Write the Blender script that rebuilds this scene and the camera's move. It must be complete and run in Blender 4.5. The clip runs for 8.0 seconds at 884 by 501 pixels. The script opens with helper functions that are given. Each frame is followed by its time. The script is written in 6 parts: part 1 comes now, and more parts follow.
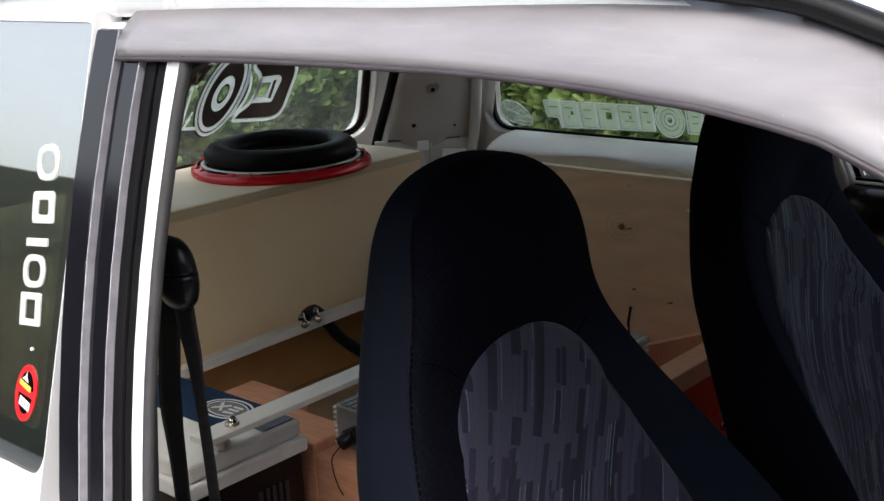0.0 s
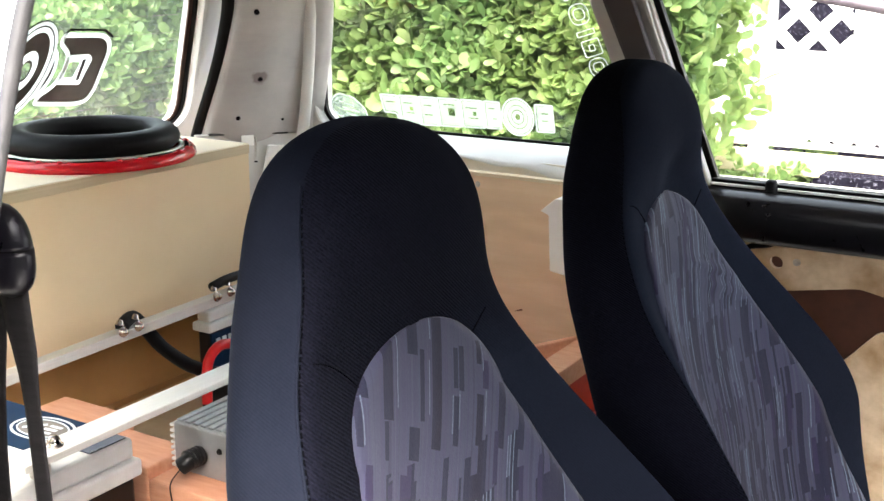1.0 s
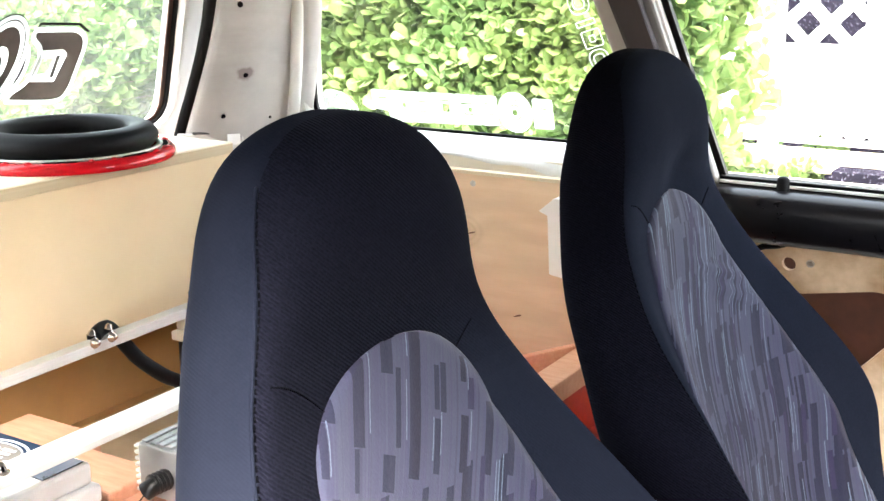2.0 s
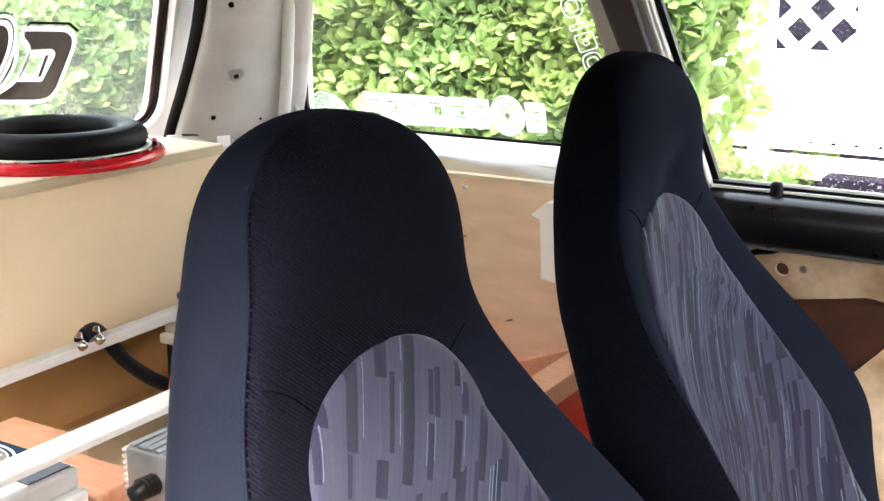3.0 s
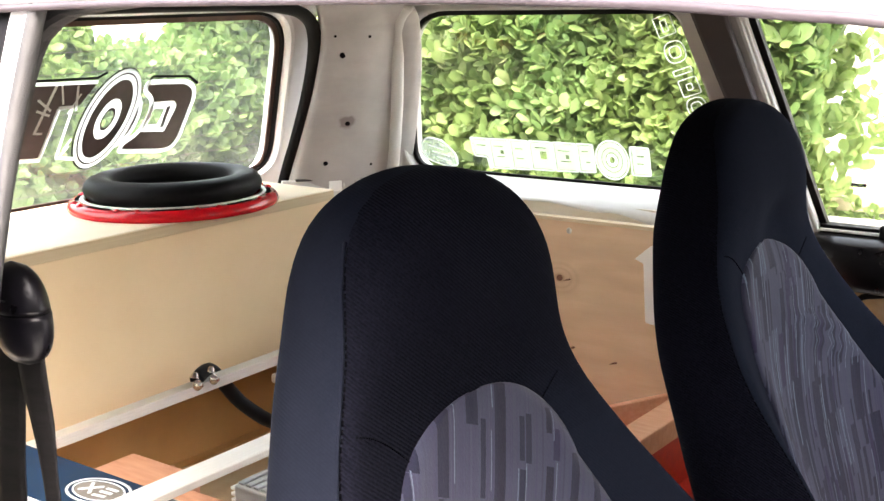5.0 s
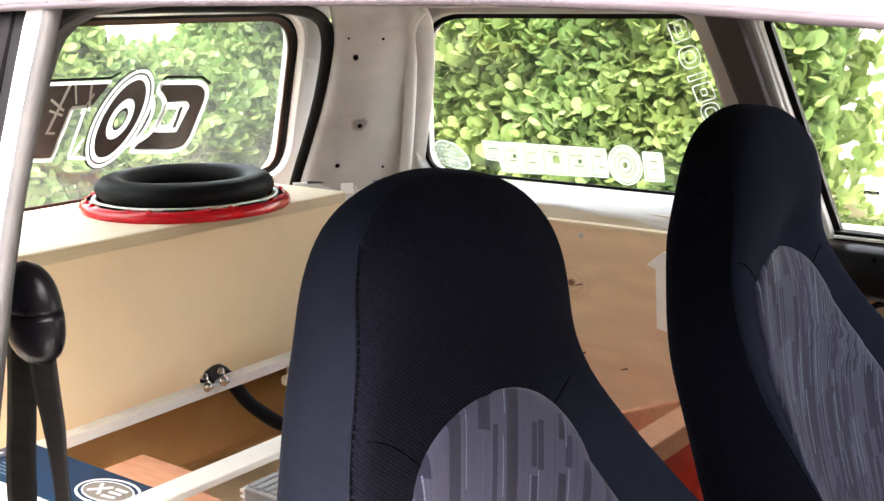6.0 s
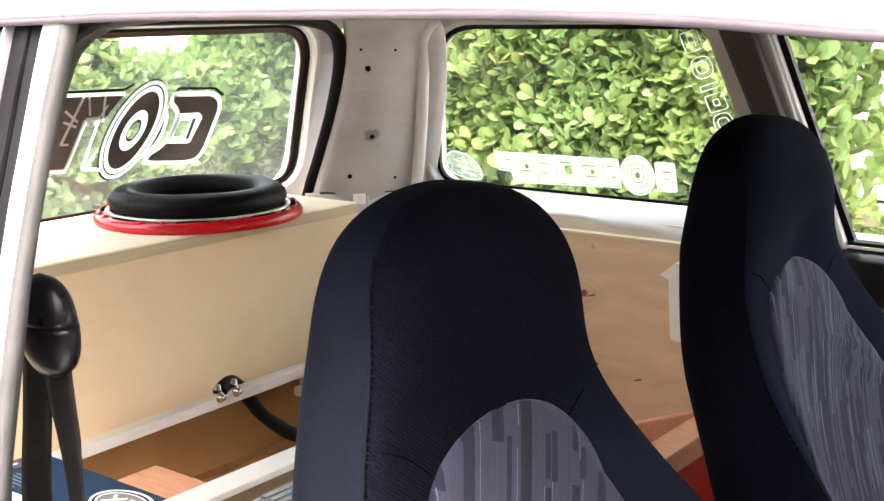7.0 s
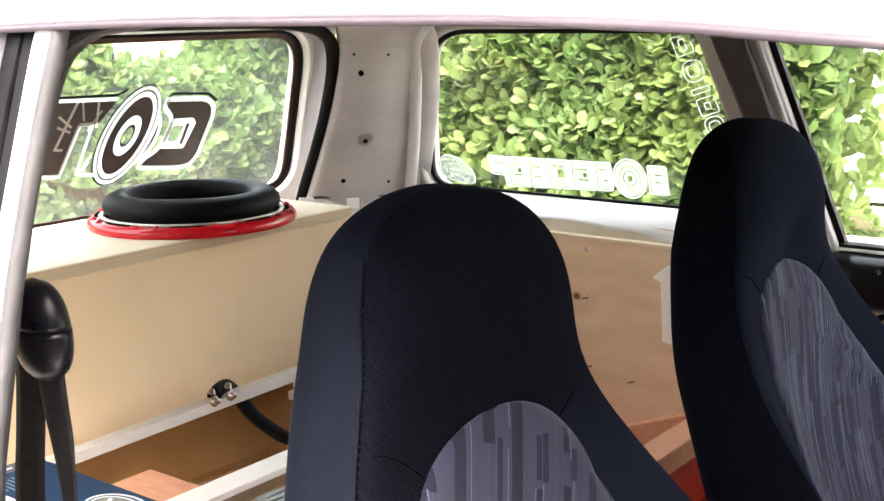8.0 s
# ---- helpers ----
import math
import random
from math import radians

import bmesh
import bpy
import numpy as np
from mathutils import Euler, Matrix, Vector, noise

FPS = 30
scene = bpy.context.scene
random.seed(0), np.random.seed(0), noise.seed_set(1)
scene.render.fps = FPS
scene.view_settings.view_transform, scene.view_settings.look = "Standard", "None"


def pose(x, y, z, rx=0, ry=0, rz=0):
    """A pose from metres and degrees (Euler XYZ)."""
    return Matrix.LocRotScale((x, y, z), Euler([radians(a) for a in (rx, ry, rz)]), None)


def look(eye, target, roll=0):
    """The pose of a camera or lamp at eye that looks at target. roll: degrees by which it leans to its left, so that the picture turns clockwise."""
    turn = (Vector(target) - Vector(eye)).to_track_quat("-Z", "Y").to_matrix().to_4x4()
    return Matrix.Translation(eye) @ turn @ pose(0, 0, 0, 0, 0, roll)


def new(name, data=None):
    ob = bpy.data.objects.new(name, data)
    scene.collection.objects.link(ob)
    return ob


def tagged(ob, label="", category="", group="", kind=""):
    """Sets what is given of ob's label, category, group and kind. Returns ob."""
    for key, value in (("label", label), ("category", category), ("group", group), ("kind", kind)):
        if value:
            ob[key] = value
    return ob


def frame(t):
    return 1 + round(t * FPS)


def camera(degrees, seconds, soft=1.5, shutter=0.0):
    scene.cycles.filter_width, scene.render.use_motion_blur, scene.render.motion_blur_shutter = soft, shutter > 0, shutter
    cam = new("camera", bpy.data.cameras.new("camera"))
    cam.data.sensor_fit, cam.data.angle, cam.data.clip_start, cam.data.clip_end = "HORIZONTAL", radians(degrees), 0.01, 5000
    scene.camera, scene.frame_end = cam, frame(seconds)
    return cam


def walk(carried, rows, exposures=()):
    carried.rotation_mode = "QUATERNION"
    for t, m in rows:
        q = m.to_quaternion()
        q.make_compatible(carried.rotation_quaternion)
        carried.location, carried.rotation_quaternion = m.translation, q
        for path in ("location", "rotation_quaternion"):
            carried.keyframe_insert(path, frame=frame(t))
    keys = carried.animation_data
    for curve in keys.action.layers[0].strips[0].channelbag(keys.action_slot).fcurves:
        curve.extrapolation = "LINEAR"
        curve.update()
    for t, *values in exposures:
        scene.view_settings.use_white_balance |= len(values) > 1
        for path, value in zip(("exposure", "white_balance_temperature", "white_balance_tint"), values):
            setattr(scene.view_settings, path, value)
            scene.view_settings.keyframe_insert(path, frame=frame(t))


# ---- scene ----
cam = camera(41.00, 8.0)
PATH = [
    (0, (0.7401, -1.3397, 1.4642), (0.0924, -0.6237, 1.2036), -2.90),
    (0.5, (0.6320, -1.2929, 1.4172), (0.0370, -0.5298, 1.1649), -1.46),
    (1, (0.5508, -1.2694, 1.3809), (0.0485, -0.4402, 1.1359), 0.22),
    (1.2, (0.5456, -1.2611, 1.3854), (0.0462, -0.4317, 1.1346), 0.25),
    (2.3, (0.5134, -1.1490, 1.3555), (0.0024, -0.3245, 1.1123), -0.36),
    (2.5, (0.5149, -1.1530, 1.3608), (0.0146, -0.3211, 1.1207), 0.05),
    (3, (0.5064, -1.1573, 1.3554), (0.0058, -0.3260, 1.1137), 0.20),
    (3.5, (0.5150, -1.1500, 1.3600), (-0.0163, -0.3368, 1.1224), 0.02),
    (4, (0.5315, -1.1490, 1.3647), (-0.0227, -0.3464, 1.1440), 0.23),
    (4.5, (0.5386, -1.1623, 1.3704), (-0.0359, -0.3733, 1.1526), -0.45),
    (5, (0.5412, -1.1699, 1.3757), (-0.0456, -0.3883, 1.1642), -1.06),
    (6.5, (0.5326, -1.1664, 1.3747), (-0.0632, -0.3902, 1.1687), -0.40),
    (7, (0.5332, -1.1686, 1.3768), (-0.0687, -0.3957, 1.1761), -0.74),
    (7.5, (0.5319, -1.1675, 1.3764), (-0.0685, -0.3937, 1.1743), -1.37),
    (8, (0.5410, -1.1719, 1.3776), (-0.0584, -0.3962, 1.1802), -0.92),
]
walk(cam, [(t, look(eye, target, roll)) for t, eye, target, roll in PATH],
     exposures=[(0, 1.5, 6500, 10), (0.5, 2.85, 6700, 10), (1.0, 3.92, 6750, 11), (2.5, 4.83, 6700, 11), (3.0, 4.32, 6800, 12), (3.5, 4.45, 6900, 12), (4.5, 4.47, 7050, 13), (5.0, 4.0, 7200, 15), (6.5, 3.94, 7150, 16), (8.0, 3.9, 7050, 16)])

# ---- light ----
world = bpy.data.worlds.new("sky")
scene.world = world
world.use_nodes = True
wn = world.node_tree
sky = wn.nodes.new("ShaderNodeTexSky")
sky.sky_type, sky.sun_disc = "NISHITA", False
sky.sun_elevation, sky.sun_rotation = radians(55), radians(150)
sky.air_density, sky.dust_density = 1.0, 4.0
wn.nodes["Background"].inputs[1].default_value = 0.15
veil = wn.nodes.new("ShaderNodeHueSaturation")
veil.inputs["Saturation"].default_value = 0.45
wn.links.new(sky.outputs[0], veil.inputs["Color"])
wn.links.new(veil.outputs[0], wn.nodes["Background"].inputs[0])
sun = new("sun", bpy.data.lights.new("sun", "SUN"))
sun.data.energy, sun.data.angle, sun.data.color = 0.9, radians(35), (1.0, 0.96, 0.9)
sun.matrix_world = look((0, 0, 0), (-0.25, 0.55, -1.0))


# ---- materials ----
def nodes_of(name):
    m = bpy.data.materials.new(name)
    m.use_nodes = True
    return m, m.node_tree, m.node_tree.nodes["Principled BSDF"]


def ramp(nt, fac, stops):
    r = nt.nodes.new("ShaderNodeValToRGB")
    r.color_ramp.elements.remove(r.color_ramp.elements[0])
    r.color_ramp.elements[0].position, r.color_ramp.elements[0].color = stops[0][0], (*stops[0][1], 1)
    for p, c in stops[1:]:
        e = r.color_ramp.elements.new(p)
        e.color = (*c, 1)
    nt.links.new(fac, r.inputs[0])
    return r.outputs[0]


def noise_tex(nt, scale, detail=4.0, stretch=(1, 1, 1), rough=0.55):
    co, mp, n = nt.nodes.new("ShaderNodeTexCoord"), nt.nodes.new("ShaderNodeMapping"), nt.nodes.new("ShaderNodeTexNoise")
    mp.inputs["Scale"].default_value = stretch
    nt.links.new(co.outputs["Object"], mp.inputs[0])
    nt.links.new(mp.outputs[0], n.inputs["Vector"])
    n.inputs["Scale"].default_value, n.inputs["Detail"].default_value, n.inputs["Roughness"].default_value = scale, detail, rough
    return n.outputs[0]


def bump(nt, bsdf, height, strength=0.2, dist=0.002):
    b = nt.nodes.new("ShaderNodeBump")
    b.inputs["Strength"].default_value, b.inputs["Distance"].default_value = strength, dist
    nt.links.new(height, b.inputs["Height"])
    nt.links.new(b.outputs[0], bsdf.inputs["Normal"])


def mixed(nt, fac, a, b):
    m = nt.nodes.new("ShaderNodeMix")
    m.data_type = "RGBA"
    nt.links.new(fac, m.inputs[0])
    for i, v in ((6, a), (7, b)):
        if isinstance(v, tuple):
            m.inputs[i].default_value = (*v, 1)
        else:
            nt.links.new(v, m.inputs[i])
    return m.outputs[2]


def plain(name, lo, hi, rough=0.5, scale=18, metal=0.0, bumps=0.1, stretch=(1, 1, 1), fine=180, coat=0.0, spec=0.5):
    """A surface that varies softly between two colours, with a fine relief."""
    m, nt, b = nodes_of(name)
    n1, n2 = noise_tex(nt, scale, 5, stretch), noise_tex(nt, fine, 3, stretch)
    nt.links.new(ramp(nt, n1, [(0.3, lo), (0.7, hi)]), b.inputs["Base Color"])
    b.inputs["Metallic"].default_value, b.inputs["Coat Weight"].default_value, b.inputs["Specular IOR Level"].default_value = metal, coat, spec
    nt.links.new(ramp(nt, n1, [(0.2, (rough - 0.06,) * 3), (0.8, (rough + 0.06,) * 3)]), b.inputs["Roughness"])
    if bumps:
        bump(nt, b, n2, bumps, 0.001)
    return m


WHITE_PAINT = plain("white_car_paint", (0.74, 0.74, 0.75), (0.80, 0.80, 0.80), 0.25, 6, bumps=0.02, coat=0.6)
LEDGE_PAINT = plain("chalky_white_paint", (0.74, 0.73, 0.71), (0.80, 0.79, 0.77), 0.6, 9, bumps=0.05, spec=0.2)
HEADLINING = plain("grey_roof_fabric", (0.24, 0.23, 0.23), (0.30, 0.29, 0.29), 0.95, 20, bumps=0.2, fine=500, spec=0.1)
FLANGE_PAINT = plain("pale_primer_and_lit_edge", (0.50, 0.49, 0.475), (0.58, 0.57, 0.555), 0.5, 9, bumps=0.06)
INNER_PAINT = plain("bare_painted_metal", (0.35, 0.335, 0.33), (0.47, 0.455, 0.445), 0.42, 9, bumps=0.08, coat=0.2)
TRIM = plain("grey_plastic_trim", (0.024, 0.017, 0.021), (0.036, 0.026, 0.031), 0.6, 12, bumps=0.25, fine=700)
BLACK_PAINT = plain("black_pillar_paint", (0.004, 0.0035, 0.006), (0.007, 0.006, 0.010), 0.10, 10, bumps=0.02, spec=0.5)
RUBBER = plain("black_rubber", (0.0030, 0.0026, 0.0032), (0.0060, 0.0054, 0.0062), 0.5, 30, bumps=0.15, spec=0.10)
# door seal's grey, also the painted shade on pillar cover and post foot
GREY_SEAL_SHADE = plain("grey_seal_and_shade", (0.020, 0.0195, 0.0205), (0.034, 0.033, 0.034), 0.6, 60, bumps=0.4, fine=900)
MDF = plain("mdf_board", (0.68, 0.515, 0.315), (0.74, 0.575, 0.37), 0.62, 5, bumps=0.1, fine=600)
MDF_EDGE = plain("mdf_edge", (0.66, 0.53, 0.35), (0.72, 0.60, 0.42), 0.7, 14, bumps=0.25, stretch=(1, 1, 8), fine=300)
MDF_TOP = plain("pale_mdf_face", (0.76, 0.65, 0.47), (0.83, 0.73, 0.55), 0.6, 5, bumps=0.08, fine=600)
MDF_CUT = plain("cut_mdf_edge", (0.47, 0.37, 0.235), (0.57, 0.46, 0.30), 0.75, 14, bumps=0.3, stretch=(1, 0.3, 10), fine=300)
CREAM_SHADE = plain("cream_ledge_shade", (0.80, 0.73, 0.60), (0.86, 0.79, 0.67), 0.6, 12, bumps=0.15, stretch=(1, 1, 5))
RED_METAL = plain("red_powder_coat", (0.46, 0.002, 0.008), (0.56, 0.004, 0.012), 0.20, 30, bumps=0.05, coat=0.15, spec=0.35)
SILVER = plain("aluminium", (0.60, 0.59, 0.56), (0.68, 0.67, 0.64), 0.42, 40, metal=0.25, bumps=0.1, stretch=(12, 1, 12))
CHROME = plain("polished_bolt", (0.48, 0.41, 0.39), (0.66, 0.59, 0.57), 0.12, 60, metal=1.0, bumps=0.05)
AMP_METAL = plain("brushed_silver_casing", (0.27, 0.28, 0.285), (0.35, 0.36, 0.365), 0.4, 30, metal=0.5, bumps=0.1, stretch=(1, 10, 1))
CREAM_PLASTIC = plain("pale_grey_plastic", (0.50, 0.50, 0.49), (0.58, 0.58, 0.57), 0.4, 30, bumps=0.05)
BLACK_PLASTIC = plain("black_plastic", (0.0022, 0.0022, 0.0025), (0.0045, 0.0043, 0.005), 0.38, 25, bumps=0.15, fine=500, spec=0.25)
ROLL_VINYL = plain("black_soft_vinyl", (0.0030, 0.0025, 0.0032), (0.0050, 0.0043, 0.0052), 0.30, 25, bumps=0.05, fine=600, spec=0.30)
BLUE_LABEL = plain("blue_label", (0.002, 0.012, 0.034), (0.004, 0.022, 0.058), 0.5, 20, bumps=0.0, spec=0.08)
BLACK_LABEL = plain("dark_navy_label", (0.004, 0.006, 0.016), (0.008, 0.010, 0.03), 0.3, 20, bumps=0.0)
PALE_PRINT = plain("pale_print", (0.5, 0.56, 0.62), (0.62, 0.66, 0.7), 0.4, 60, bumps=0.0)
RED_CABLE = plain("red_cable", (0.5, 0.006, 0.01), (0.62, 0.01, 0.015), 0.35, 30, bumps=0.05)
# one orange stain in two tones; the tray's has window light painted in
LIT_ORANGE_WOOD = plain("lit_stained_timber", (0.76, 0.36, 0.20), (0.85, 0.47, 0.28), 0.6, 22, bumps=0.3, stretch=(1, 6, 6), fine=120)
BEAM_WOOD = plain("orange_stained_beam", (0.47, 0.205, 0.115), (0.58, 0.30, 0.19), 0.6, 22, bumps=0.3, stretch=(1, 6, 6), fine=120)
RED_WOOD = plain("red_stained_board", (0.50, 0.028, 0.012), (0.62, 0.048, 0.022), 0.55, 16, bumps=0.2, stretch=(1, 5, 5), fine=120)
BROWN_BOARD = plain("hardboard", (0.40, 0.21, 0.075), (0.50, 0.28, 0.11), 0.7, 9, bumps=0.2, fine=400)
CARPET = plain("beige_floor_mat", (0.44, 0.33, 0.21), (0.54, 0.42, 0.28), 0.85, 15, bumps=0.4)
DOOR_CARD = plain("tan_vapour_sheet", (0.34, 0.22, 0.11), (0.70, 0.55, 0.38), 0.4, 15, bumps=0.9, fine=16)
DARK_CAVITY = plain("dark_brown_cavity", (0.05, 0.018, 0.010), (0.09, 0.032, 0.018), 0.6, 20, bumps=0.3)
CONE = plain("black_speaker_cone", (0.008, 0.008, 0.009), (0.014, 0.014, 0.015), 0.5, 60, bumps=0.1, spec=0.2)
WEBBING = plain("seat_belt_webbing", (0.012, 0.011, 0.012), (0.024, 0.022, 0.023), 0.7, 20, bumps=0.4, stretch=(1, 1, 12), fine=500, spec=0.1)
def thin_vinyl(name, colour, share):
    m, nt, b = nodes_of(name)
    tr, mx = nt.nodes.new("ShaderNodeBsdfTranslucent"), nt.nodes.new("ShaderNodeMixShader")
    c = ramp(nt, noise_tex(nt, 40, 3), [(0.3, tuple(0.93 * v for v in colour)), (0.7, colour)])
    nt.links.new(c, b.inputs["Base Color"])
    nt.links.new(c, tr.inputs[0])
    b.inputs["Roughness"].default_value, mx.inputs[0].default_value = 0.5, share
    nt.links.new(b.outputs[0], mx.inputs[1])
    nt.links.new(tr.outputs[0], mx.inputs[2])
    nt.links.new(mx.outputs[0], nt.nodes["Material Output"].inputs[0])
    return m


DIM_PRINT = plain("faded_blue_print", (0.05, 0.09, 0.14), (0.09, 0.14, 0.20), 0.6, 60, bumps=0.0)
VINYL_WHITE = thin_vinyl("white_vinyl", (0.90, 0.92, 0.90), 0.72)
VINYL_PALE = thin_vinyl("pale_frosted_vinyl", (0.80, 0.88, 0.76), 0.62)
VINYL_DARK = plain("dark_vinyl", (0.05, 0.035, 0.035), (0.08, 0.06, 0.06), 0.5, 40, bumps=0.0)
VINYL_YELLOW = plain("yellow_vinyl", (0.6, 0.42, 0.05), (0.7, 0.5, 0.08), 0.5, 40, bumps=0.0)
THREAD = plain("seam_thread", (0.0006, 0.0006, 0.0008), (0.0028, 0.003, 0.004), 0.9, 60, bumps=0.2, spec=0.0)
SCREW = plain("screw_metal", (0.4, 0.38, 0.35), (0.55, 0.52, 0.48), 0.35, 80, metal=0.9, bumps=0.1)
KNOT = plain("dark_knot_wood", (0.10, 0.035, 0.015), (0.2, 0.08, 0.04), 0.6, 60, bumps=0.3)
CONCRETE = plain("concrete", (0.33, 0.32, 0.30), (0.43, 0.42, 0.39), 0.85, 3, bumps=0.4, fine=60)
SOIL = plain("garden_soil", (0.10, 0.07, 0.045), (0.17, 0.12, 0.08), 0.95, 12, bumps=0.6, fine=60)
FENCE_WHITE = plain("white_fence_paint", (0.76, 0.76, 0.75), (0.82, 0.82, 0.80), 0.5, 7, bumps=0.15)
BARK = plain("hedge_stems", (0.07, 0.05, 0.03), (0.13, 0.10, 0.07), 0.9, 30, bumps=0.5)
HOLE_DARK = plain("hole_shadow", (0.003, 0.0025, 0.003), (0.006, 0.005, 0.006), 0.9, 30, bumps=0.0, spec=0.0)
WHITE_BLOCK = plain("white_primed_timber", (0.89, 0.86, 0.80), (0.93, 0.90, 0.85), 0.6, 14, bumps=0.1)
LIP_MAUVE = plain("mauve_lip", (0.026, 0.019, 0.024), (0.045, 0.034, 0.041), 0.5, 40, bumps=0.1)
BRIGHT_LIP = plain("worn_bright_lip", (0.22, 0.21, 0.24), (0.34, 0.33, 0.36), 0.35, 60, bumps=0.1)
BADGE_BROWN = plain("dull_brown_print", (0.10, 0.085, 0.075), (0.16, 0.14, 0.125), 0.5, 40, bumps=0.0)
GUIDE_PLASTIC = plain("satin_black_plastic", (0.004, 0.0036, 0.0055), (0.007, 0.0062, 0.009), 0.30, 40, bumps=0.08, fine=500, spec=0.22)
RUST_BORDER = plain("brown_glass_border", (0.045, 0.018, 0.010), (0.10, 0.045, 0.026), 0.5, 30, bumps=0.05)
STAIN = plain("brown_stain", (0.10, 0.075, 0.065), (0.28, 0.24, 0.22), 0.6, 110, bumps=0.1)
SHED_GREEN = plain("mossy_plaster", (0.035, 0.042, 0.030), (0.065, 0.072, 0.052), 0.85, 1.5, bumps=0.3)


def flecked():
    """Dark boards with pale flecks, on the shed painted for light through leaves."""
    m, nt, b = nodes_of("light_flecked_board")
    c = ramp(nt, noise_tex(nt, 6, 4), [(0.3, (0.004, 0.0035, 0.006)), (0.7, (0.013, 0.011, 0.018))])
    spots = ramp(nt, noise_tex(nt, 95, 2), [(0.60, (0, 0, 0)), (0.65, (1, 1, 1))])
    nt.links.new(mixed(nt, spots, c, (0.09, 0.085, 0.11)), b.inputs["Base Color"])
    b.inputs["Roughness"].default_value, b.inputs["Specular IOR Level"].default_value = 0.8, 0.0
    return m


FLECKED = flecked()
PAVER = plain("sandstone_edging", (0.48, 0.40, 0.27), (0.58, 0.50, 0.36), 0.85, 14, bumps=0.4)


def shield_material():
    m, nt, b = nodes_of("smoky_acrylic")
    n = noise_tex(nt, 9, 5, (1, 1, 5))
    c = ramp(nt, n, [(0.3, (0.17, 0.160, 0.170)), (0.7, (0.235, 0.222, 0.236))])
    specks = ramp(nt, noise_tex(nt, 330, 2), [(0.75, (0, 0, 0)), (0.79, (0.5, 0.5, 0.5))])
    streaks = ramp(nt, noise_tex(nt, 30, 4, (0.4, 1, 6)), [(0.60, (0, 0, 0)), (0.75, (0.35, 0.35, 0.35))])
    c = mixed(nt, streaks, c, (0.30, 0.29, 0.30))
    nt.links.new(mixed(nt, specks, c, (0.62, 0.61, 0.62)), b.inputs["Base Color"])
    b.inputs["Roughness"].default_value, b.inputs["Coat Weight"].default_value = 0.28, 0.5
    bump(nt, b, noise_tex(nt, 240, 2), 0.03)
    return m


SHIELD = shield_material()


def glass_material(name, tint, haze, shine=0.03):
    m, nt, b = nodes_of(name)
    out = nt.nodes["Material Output"]
    clear, gloss, film = nt.nodes.new("ShaderNodeBsdfTransparent"), nt.nodes.new("ShaderNodeBsdfGlossy"), nt.nodes.new("ShaderNodeBsdfTranslucent")
    clear.inputs[0].default_value, gloss.inputs["Roughness"].default_value = (*tint, 1), 0.02
    film.inputs[0].default_value = (0.85, 0.9, 0.86, 1)
    lw, po, fr = nt.nodes.new("ShaderNodeLayerWeight"), nt.nodes.new("ShaderNodeMath"), nt.nodes.new("ShaderNodeMath")
    lw.inputs[0].default_value = 0.5
    po.operation, po.inputs[1].default_value = "POWER", 5.0
    nt.links.new(lw.outputs["Facing"], po.inputs[0])
    fr.operation, fr.inputs[1].default_value, fr.inputs[2].default_value = "MULTIPLY_ADD", 0.9, shine
    nt.links.new(po.outputs[0], fr.inputs[0])
    a, c = nt.nodes.new("ShaderNodeMixShader"), nt.nodes.new("ShaderNodeMixShader")
    n = noise_tex(nt, 5, 4)
    nt.links.new(ramp(nt, n, [(0.3, (haze * 0.6,) * 3), (0.75, (haze * 1.3,) * 3)]), a.inputs[0])
    nt.links.new(clear.outputs[0], a.inputs[1])
    nt.links.new(film.outputs[0], a.inputs[2])
    nt.links.new(fr.outputs[0], c.inputs[0])
    nt.links.new(a.outputs[0], c.inputs[1])
    nt.links.new(gloss.outputs[0], c.inputs[2])
    nt.links.new(c.outputs[0], out.inputs[0])
    return m


GLASS = glass_material("window_glass", (0.93, 0.96, 0.94), 0.0007)
HAZY_GLASS = glass_material("dusty_rear_glass", (0.9, 0.94, 0.92), 0.022)
TINTED_GLASS = glass_material("tinted_quarter_glass", (0.62, 0.65, 0.53), 0.012, 0.60)
SCREEN_GLASS = glass_material("clear_windscreen", (0.95, 0.97, 0.96), 0.003)
DECAL_FILM = glass_material("frosted_vinyl", (0.8, 0.86, 0.8), 0.16)


def soft_bump(nt, bsdf, height, strength, dist, lumps=0.35):
    """Fine weave on top of broad, soft lumps of the padding."""
    broad = nt.nodes.new("ShaderNodeBump")
    broad.inputs["Strength"].default_value, broad.inputs["Distance"].default_value = lumps, 0.006
    nt.links.new(noise_tex(nt, 11, 3), broad.inputs["Height"])
    fine = nt.nodes.new("ShaderNodeBump")
    fine.inputs["Strength"].default_value, fine.inputs["Distance"].default_value = strength, dist
    nt.links.new(height, fine.inputs["Height"])
    nt.links.new(broad.outputs[0], fine.inputs["Normal"])
    nt.links.new(fine.outputs[0], bsdf.inputs["Normal"])


